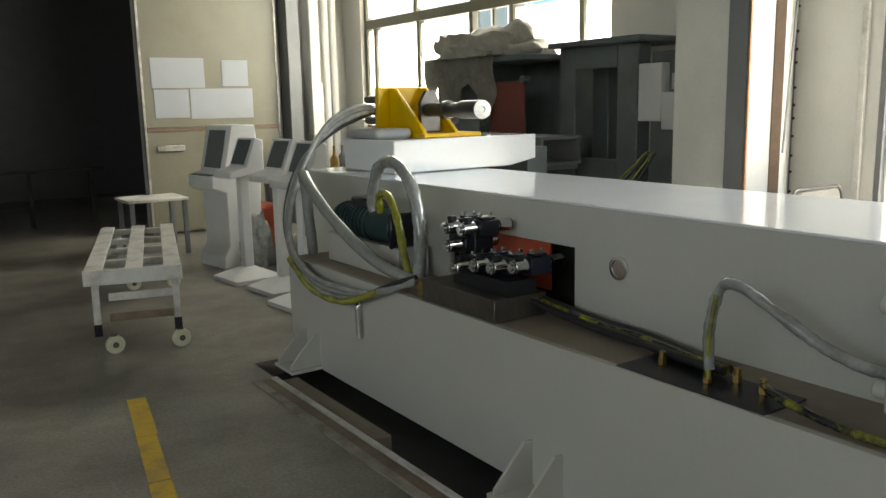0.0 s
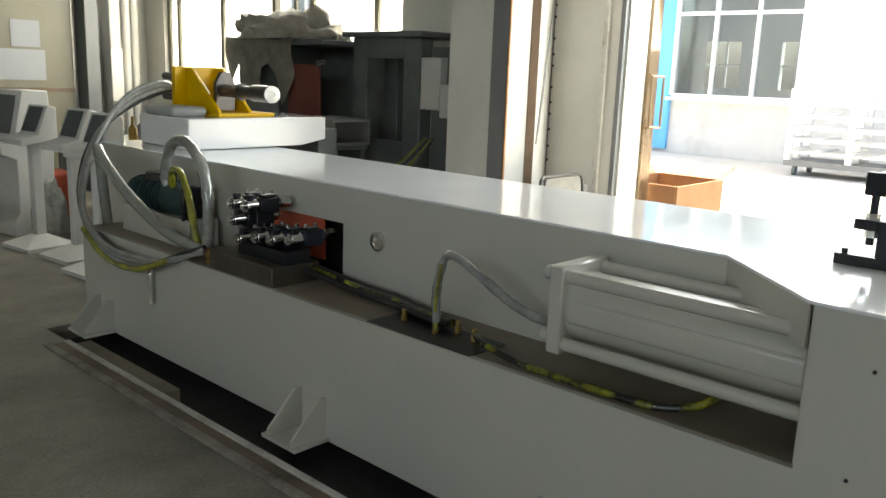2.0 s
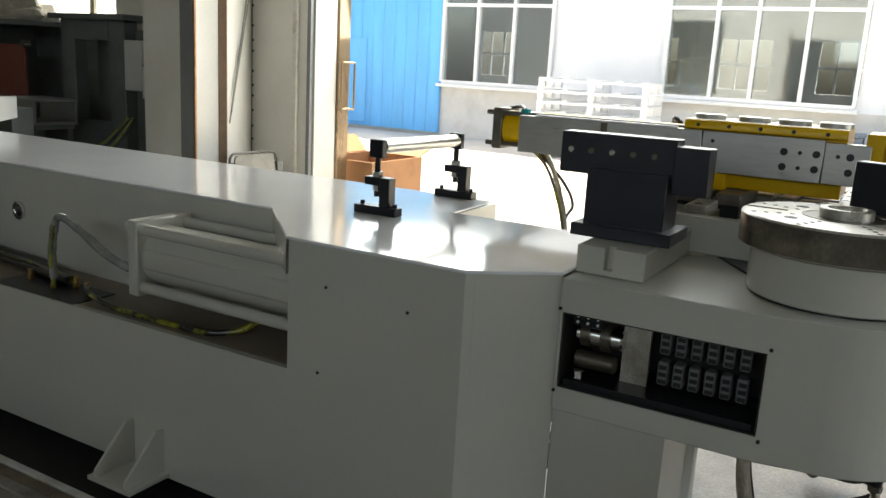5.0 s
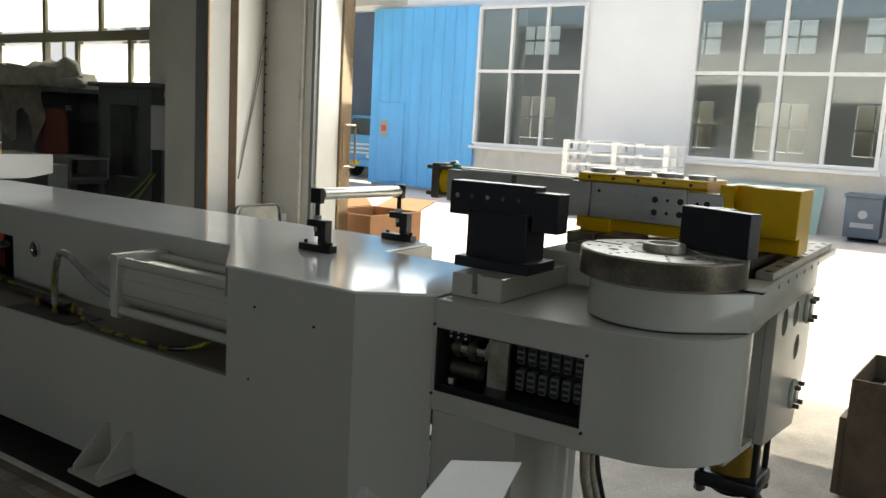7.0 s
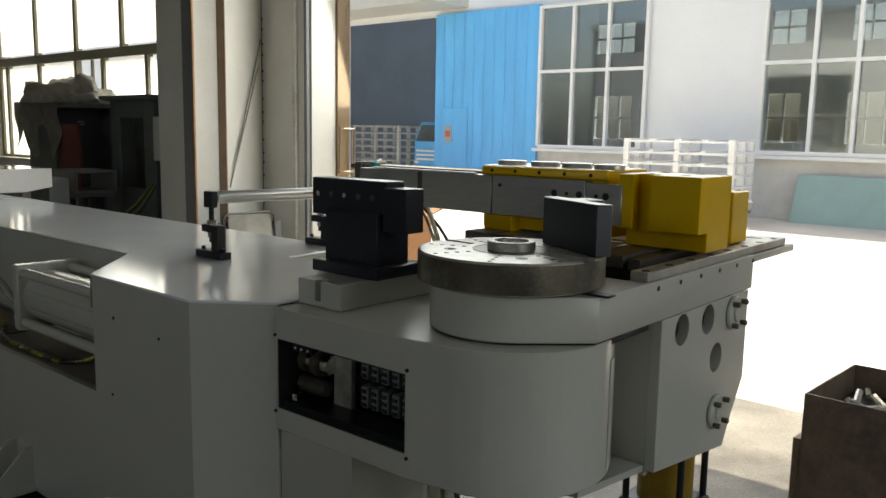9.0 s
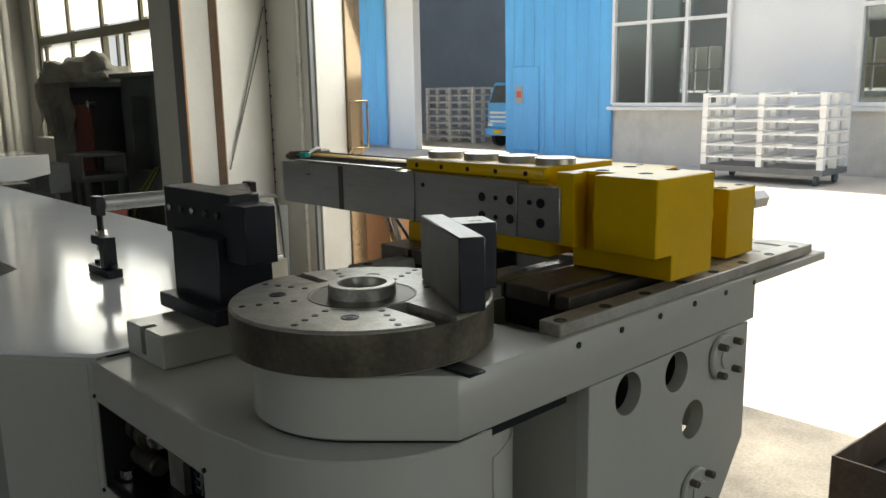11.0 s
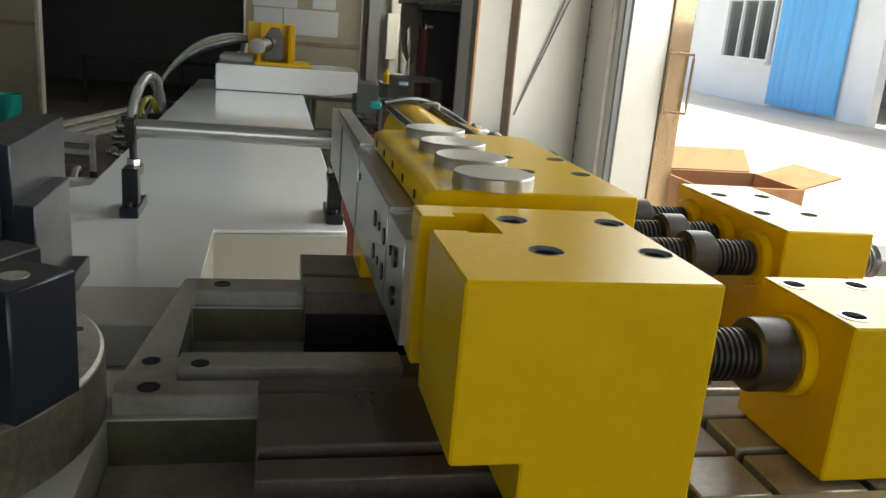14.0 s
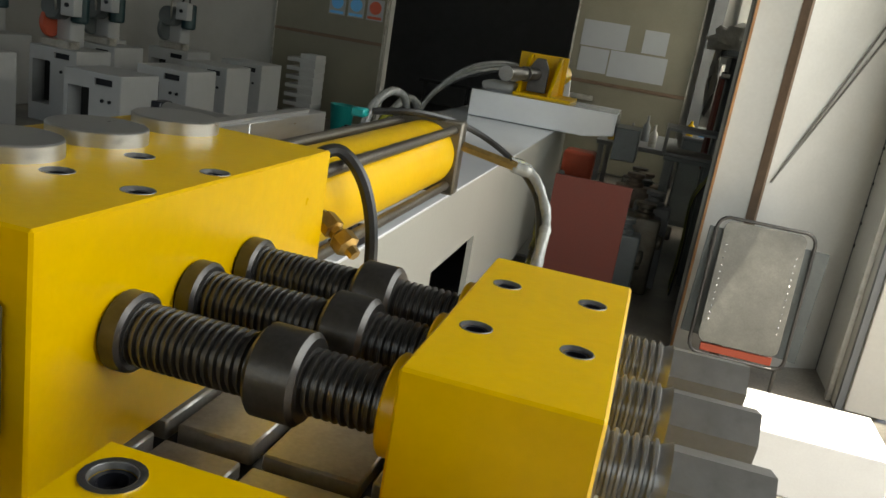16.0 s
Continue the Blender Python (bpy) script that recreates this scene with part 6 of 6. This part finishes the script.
single("yellow_can", bm_lathe((5.05, -2.73, 0), (5.05, -2.73, 1), [(0, 0.05), (0.1, 0.05), (0.105, 0.046), (0.105, 0.0005)], 24), SHADED_OILY_YELLOW, "small grimy yellow can on the floor by the wall", "can")
single("black_pail", bm_lathe((4.98, -2.95, 0), (4.98, -2.95, 1), [(0, 0.1), (0.16, 0.115), (0.16, 0.105), (0.12, 0.1), (0.12, 0.0005)], 28), BLACK_HOSE, "black rubber pail on the floor by the wall", "pail")
single("wall_cable", bm_tube([(5.585, -2.52, 1.66), (5.58, -2.53, 1.78), (5.585, -2.62, 1.88), (5.585, -2.66, 2.1), (5.585, -2.68, 2.6), (5.585, -2.68, 3.4)], 0.006, 6), BLACK_HOSE, "thin black cable running up the wall to the switch box", "cable")
rb = thing("red_tub", (-0.253, 4.657, 0), "orange-red plastic tub standing on the hall floor", "tub")
part("tub", bm_lathe((-0.253, 4.657, 0), (-0.253, 4.657, 1), [(0, 0.12), (0.18, 0.15), (0.18, 0.14), (0.1, 0.13), (0.1, 0.0005)], 28), GUARD_RED, rb)
part("rim", bm_lathe((-0.253, 4.657, 0.175), (-0.253, 4.657, 1), [(0, 0.15), (0.004, 0.157), (0.012, 0.157), (0.014, 0.145)], 28, caps=False), ORANGE, rb)
rt = random.Random(4)
for k in range(7):
    tx, ty, tz = -0.588 + rt.uniform(-0.22, 0.22), 7.039 + rt.uniform(-0.2, 0.2), 0.003 + 0.032 * k
    tl = bm_box(-0.13, 0.13, -0.09, 0.09, 0, 0.03, 0.003)
    bmesh.ops.transform(tl, matrix=Matrix.Translation((tx if k < 3 else -0.588 + 0.03 * k, ty if k < 3 else 7.039, 0.0015 + (0 if k < 3 else 0.032 * (k - 3)))) @ Matrix.Rotation(rt.uniform(0, 3), 4, "Z"), verts=tl.verts)
    single("metal_tray", tl, WHITE_MACH, "white sheet-metal tray lying on the hall floor", "tray", "loose trays")

# ---- yard ----
def facade_window(name, y0, y1, mull, x=19.9):
    w = tagged(new(name), "wide white-framed factory window", "window", kind="structure")
    cols = [y0] + list(mull) + [y1]
    for y in cols:
        part("window_frame", bm_box(x - 0.06, x + 0.04, y - 0.042, y + 0.042, 1.42, 5.25), WHITE_FRAME, w)
    for z in (1.42, 3.47, 5.22):
        part("window_frame", bm_box(x - 0.05, x + 0.03, min(cols), max(cols), z - 0.042, z + 0.042), WHITE_FRAME, w)
    part("window_sill", bm_box(x - 0.16, x + 0.1, min(cols) - 0.1, max(cols) + 0.1, 1.28, 1.364), WHITE_FRAME, w)
    for a, b in zip(cols, cols[1:]):
        for z0, z1 in ((1.462, 3.428), (3.512, 5.178)):
            part("pane", bm_box(x + 0.05, x + 0.06, min(a, b) + 0.042, max(a, b) - 0.042, z0, z1), GLASS_FAR, w)


FX = 20.0
# blue-grey that stands for the dim inside of the opposite hall
INNER = mat("dim_hall_blue", (0.3, 0.38, 0.5), 0.6, var=0.12, scale=0.6)
facade = bm_box(FX, FX + 0.3, -40, 13.7, 1.3, 1.42)
bm_box(FX, FX + 0.3, 9.95, 13.7, 1.42, 5.3, bm=facade)
for y0, y1 in ((6.68, 3.72), (-0.55, -3.0), (-7.3, -40)):
    bm_box(FX, FX + 0.3, y1, y0, 1.42, 5.22, bm=facade)
bm_box(FX, FX + 0.3, -40, 60, 5.3, 8.4, bm=facade)
bm_box(FX, FX + 0.3, -40, 13.7, 5.22, 5.3, bm=facade)
bm_box(FX, FX + 0.3, 18.05, 23.4, -0.1, 5.3, bm=facade)
bm_box(FX, FX + 0.3, 23.4, 60, -0.1, 1.42, bm=facade)
bm_box(FX, FX + 0.3, 26.55, 60, 1.42, 5.3, bm=facade)
bm_box(FX + 0.31, FX + 9, 13.4, 13.7, -0.1, 8.35, bm=facade)
bm_box(FX + 0.31, FX + 7, 32, 32.3, -0.1, 8.35, bm=facade)
bm_box(FX + 12, FX + 12.3, -40, 60, -0.1, 1.6, bm=facade)
bm_box(FX + 12, FX + 12.3, -40, 60, 3.4, 5.2, bm=facade)
bm_box(FX + 12, FX + 12.3, -40, 60, 6.4, 8.4, bm=facade)
for k in range(14):
    bm_box(FX + 12, FX + 12.3, -12 + k * 3.4, -10.4 + k * 3.4, 1.6, 3.4, bm=facade)
    bm_box(FX + 12, FX + 12.3, -12 + k * 3.4, -10.4 + k * 3.4, 5.2, 6.4, bm=facade)
# gap between the two roof parts is added to light the inside
bm_box(FX, FX + 3.2, -40, 60, 8.4, 8.6, bm=facade)
bm_box(FX + 4.2, FX + 12.3, -40, 60, 8.4, 8.6, bm=facade)
far = tagged(new("window_6"), "row of white-framed windows in the far wall of the opposite hall", "window", kind="structure")
for k in range(13):
    y0 = -10.4 + k * 3.4
    for z0, z1 in ((1.6, 3.4), (5.2, 6.4)):
        part("window_frame", bm_box(FX + 12.05, FX + 12.15, y0, y0 + 1.8, (z0 + z1) / 2 - 0.05, (z0 + z1) / 2 + 0.05), WHITE_FRAME, far)
        for yy in (y0 + 0.57, y0 + 1.17):
            part("window_frame", bm_box(FX + 12.04, FX + 12.16, yy, yy + 0.07, z0, z1), WHITE_FRAME, far)
structure("wall_opposite", facade, FACADE, "pale grey rendered factory facade across the yard")
structure("wall_opposite_plinth", bm_box(FX - 0.04, FX + 0.26, -40, 13.7, -0.12, 1.3), FACADE_LOW, "weathered grey plinth of the opposite factory")
# backdrop is added: it blocks the bright far windows behind the doorway
structure("wall_opposite_inner", bm_box(FX + 7, FX + 7.2, 13.75, 32, -0.1, 8.3), INNER, "added blue-grey backdrop standing for the dim opposite hall")
facade_window("window_2", 9.9, 6.68, (8.84, 7.77))
facade_window("window_3", 3.72, -0.5, (2.6, 1.7, 0.62))
facade_window("window_4", -3.05, -7.25, (-4.1, -5.2, -6.2))
facade_window("window_5", 26.5, 23.45, (25.45, 24.45))
bd = tagged(new("door_4"), "tall blue sheet-metal sliding door with a wicket door and a notice", "door", kind="structure")
for i in range(10):
    y = 9.93 + i * 0.38
    part("sheet", bm_prism([(FX - 0.16, y), (FX - 0.13, y + 0.05), (FX - 0.16, y + 0.1), (FX - 0.16, y + 0.378), (FX - 0.07, y + 0.378), (FX - 0.07, y)], 0.0, 5.3), BLUE, bd)
part("wicket", bm_box(FX - 0.2, FX - 0.17, 12.4, 13.4, 0.1, 2.5, 0.01), BLUE, bd)
part("notice", bm_box(FX - 0.215, FX - 0.201, 13.0, 13.3, 1.45, 1.95), PAPER, bd)
part("notice_mark", bm_box(FX - 0.22, FX - 0.215, 13.06, 13.24, 1.62, 1.8), RED, bd)
bd = tagged(new("door_5"), "tall blue sheet-metal sliding door leaf", "door", kind="structure")
for i in range(9):
    y = 19.45 + i * 0.4
    part("sheet", bm_prism([(FX - 0.16, y), (FX - 0.13, y + 0.05), (FX - 0.16, y + 0.1), (FX - 0.16, y + 0.398), (FX - 0.07, y + 0.398), (FX - 0.07, y)], 0.0, 5.3), BLUE, bd)
structure("trim_canopy", bm_box(FX - 1.6, FX, 12.6, 24, 5.45, 5.75), WHITE_WALL, "concrete canopy over the blue sliding doors")

def pallet_stack(name, x0, x1, y0, y1, z0, n, dz, label):
    p = thing(name, ((x0 + x1) / 2, (y0 + y1) / 2, -0.1), label, "pallets", "pallet stacks")
    for i in range(n):
        z = z0 + i * dz
        for k in range(5):
            y = y0 + (y1 - y0 - 0.12) * k / 4
            part("board", bm_box(x0, x1, y, y + 0.12, z + dz - 0.06, z + dz - 0.02), WHITE_FRAME, p)
            if k % 2 == 0:
                for j in range(3):
                    x = x0 + (x1 - x0 - 0.12) * j / 2
                    part("block", bm_box(x, x + 0.12, y, y + 0.12, z, z + dz - 0.06), WHITE_FRAME, p)
        for j in range(3):
            x = x0 + (x1 - x0 - 0.1) * j / 2
            part("runner", bm_box(x + 0.002, x + 0.098, y0 + 0.002, y1 - 0.002, z + dz - 0.1, z + dz - 0.062), WHITE_FRAME, p)
    return p


ps = pallet_stack("pallet_stack", 17.5, 18.7, 3.35, 5.92, 0.22, 6, 0.25, "stack of white pallets standing in the yard on a low trolley")
part("trolley_deck", bm_box(17.5, 18.7, 3.35, 5.92, 0.1, 0.218), GREY_STEEL, ps)
for x in (17.6, 18.5):
    for y in (3.5, 5.7):
        part("wheel", bm_cyl((x, y - 0.03, 0.0), (x, y + 0.03, 0.0), 0.1, 18), GREY_CAB, ps)
pallet_stack("pallet_stack", 23.5, 24.7, 18.75, 21.4, -0.1, 8, 0.262, "stack of white pallets inside the opposite hall")
truck = thing("blue_truck", (23, 16.3, -0.1), "blue truck front parked inside the opposite hall", "truck")
part("cab", bm_prism([(22.4, 0.5), (24.5, 0.5), (24.5, 2.1), (22.75, 2.1), (22.42, 1.4)], 15.65, 16.95, 0.05, axis="y"), BLUE, truck)
part("windscreen", bm_prism([(22.41, 1.42), (22.44, 1.42), (22.72, 2.0), (22.69, 2.0)], 15.75, 16.85, 0.0, axis="y"), GREY_CAB, truck)
part("bumper", bm_box(22.25, 22.45, 15.65, 16.95, 0.3, 0.55, 0.03), BLUE, truck)
part("number_plate", bm_box(22.235, 22.25, 16.1, 16.5, 0.36, 0.5), YELLOW, truck)
for k in range(3):
    part("grille_bar", bm_box(22.36, 22.4, 15.8, 16.8, 0.75 + 0.15 * k, 0.82 + 0.15 * k), WHITE_FRAME, truck)
for y in (15.7, 16.7):
    part("headlight", bm_box(22.37, 22.4, y, y + 0.2, 0.62, 0.72), WHITE_FRAME, truck)
    part("wheel", bm_cyl((22.9, y, 0.3), (22.9, y + 0.2, 0.3), 0.4, 24, 0.03), BLACK_HOSE, truck)
gs = thing("glass_sheets", (19.4, 1.4, -0.1), "stack of pale green glass sheets leaning at the plinth", "glass")
for i in range(4):
    part("sheet", bm_prism([(19.3 + i * 0.05, -0.1), (19.32 + i * 0.05, -0.1), (19.72 + i * 0.05, 0.95), (19.7 + i * 0.05, 0.95)], 0.45 + i * 0.05, 2.7 - i * 0.06, 0.0, axis="y"), PALE_GLASS, gs)
for y in (-0.5, -1.35):
    b = thing("wheelie_bin", (18.9, y, -0.1), "dark grey-blue wheeled waste bin by the facade", "bin", "wheelie bins")
    part("body", bm_prism([(18.65, 0.0), (19.2, 0.0), (19.3, 0.85), (18.55, 0.85)], y - 0.35, y + 0.35, 0.02, axis="y"), BIN, b)
    part("lid", bm_box(18.5, 19.35, y - 0.38, y + 0.38, 0.85, 0.92, 0.02), BIN, b)
    part("emblem", bm_cyl((18.6, y, 0.5), (18.575, y, 0.5), 0.09, 20), PAPER, b)
    part("text_bar", bm_box(18.59, 18.62, y - 0.22, y + 0.22, 0.22, 0.32), PAPER, b)
    part("wheel", bm_cyl((19.2, y - 0.3, -0.01), (19.2, y + 0.3, -0.01), 0.09, 18), BLACK_HOSE, b)
cb = thing("orange_crate", (6.65, 2.95, -0.1), "open orange-brown cardboard crate outside the gate", "crate")
for x0, x1, y0, y1 in ((6.2, 7.1, 2.62, 2.64), (6.2, 7.1, 3.28, 3.3), (6.2, 6.22, 2.64, 3.28), (7.08, 7.1, 2.64, 3.28)):
    part("side", bm_box(x0, x1, y0, y1, -0.1, 0.86, 0.002), ORANGE, cb)
part("flap", bm_prism([(7.1, 0.86), (7.42, 0.96), (7.42, 0.945), (7.1, 0.845)], 2.66, 3.26, 0.0, axis="y"), ORANGE, cb)
part("flap", bm_prism([(3.3, 0.86), (3.45, 1.02), (3.44, 1.03), (3.29, 0.87)], 6.25, 7.05, 0.0, axis="x"), ORANGE, cb)
part("bottom", bm_box(6.22, 7.08, 2.64, 3.28, -0.1, -0.06), ORANGE, cb)
lb = single("white_foam_board", bm_box(4.8, 5.55, 1.6, 2.1, 0.0, 0.3, 0.006), WHITE_FRAME, "thick white foam boards stacked on the floor by the gate", "boards")
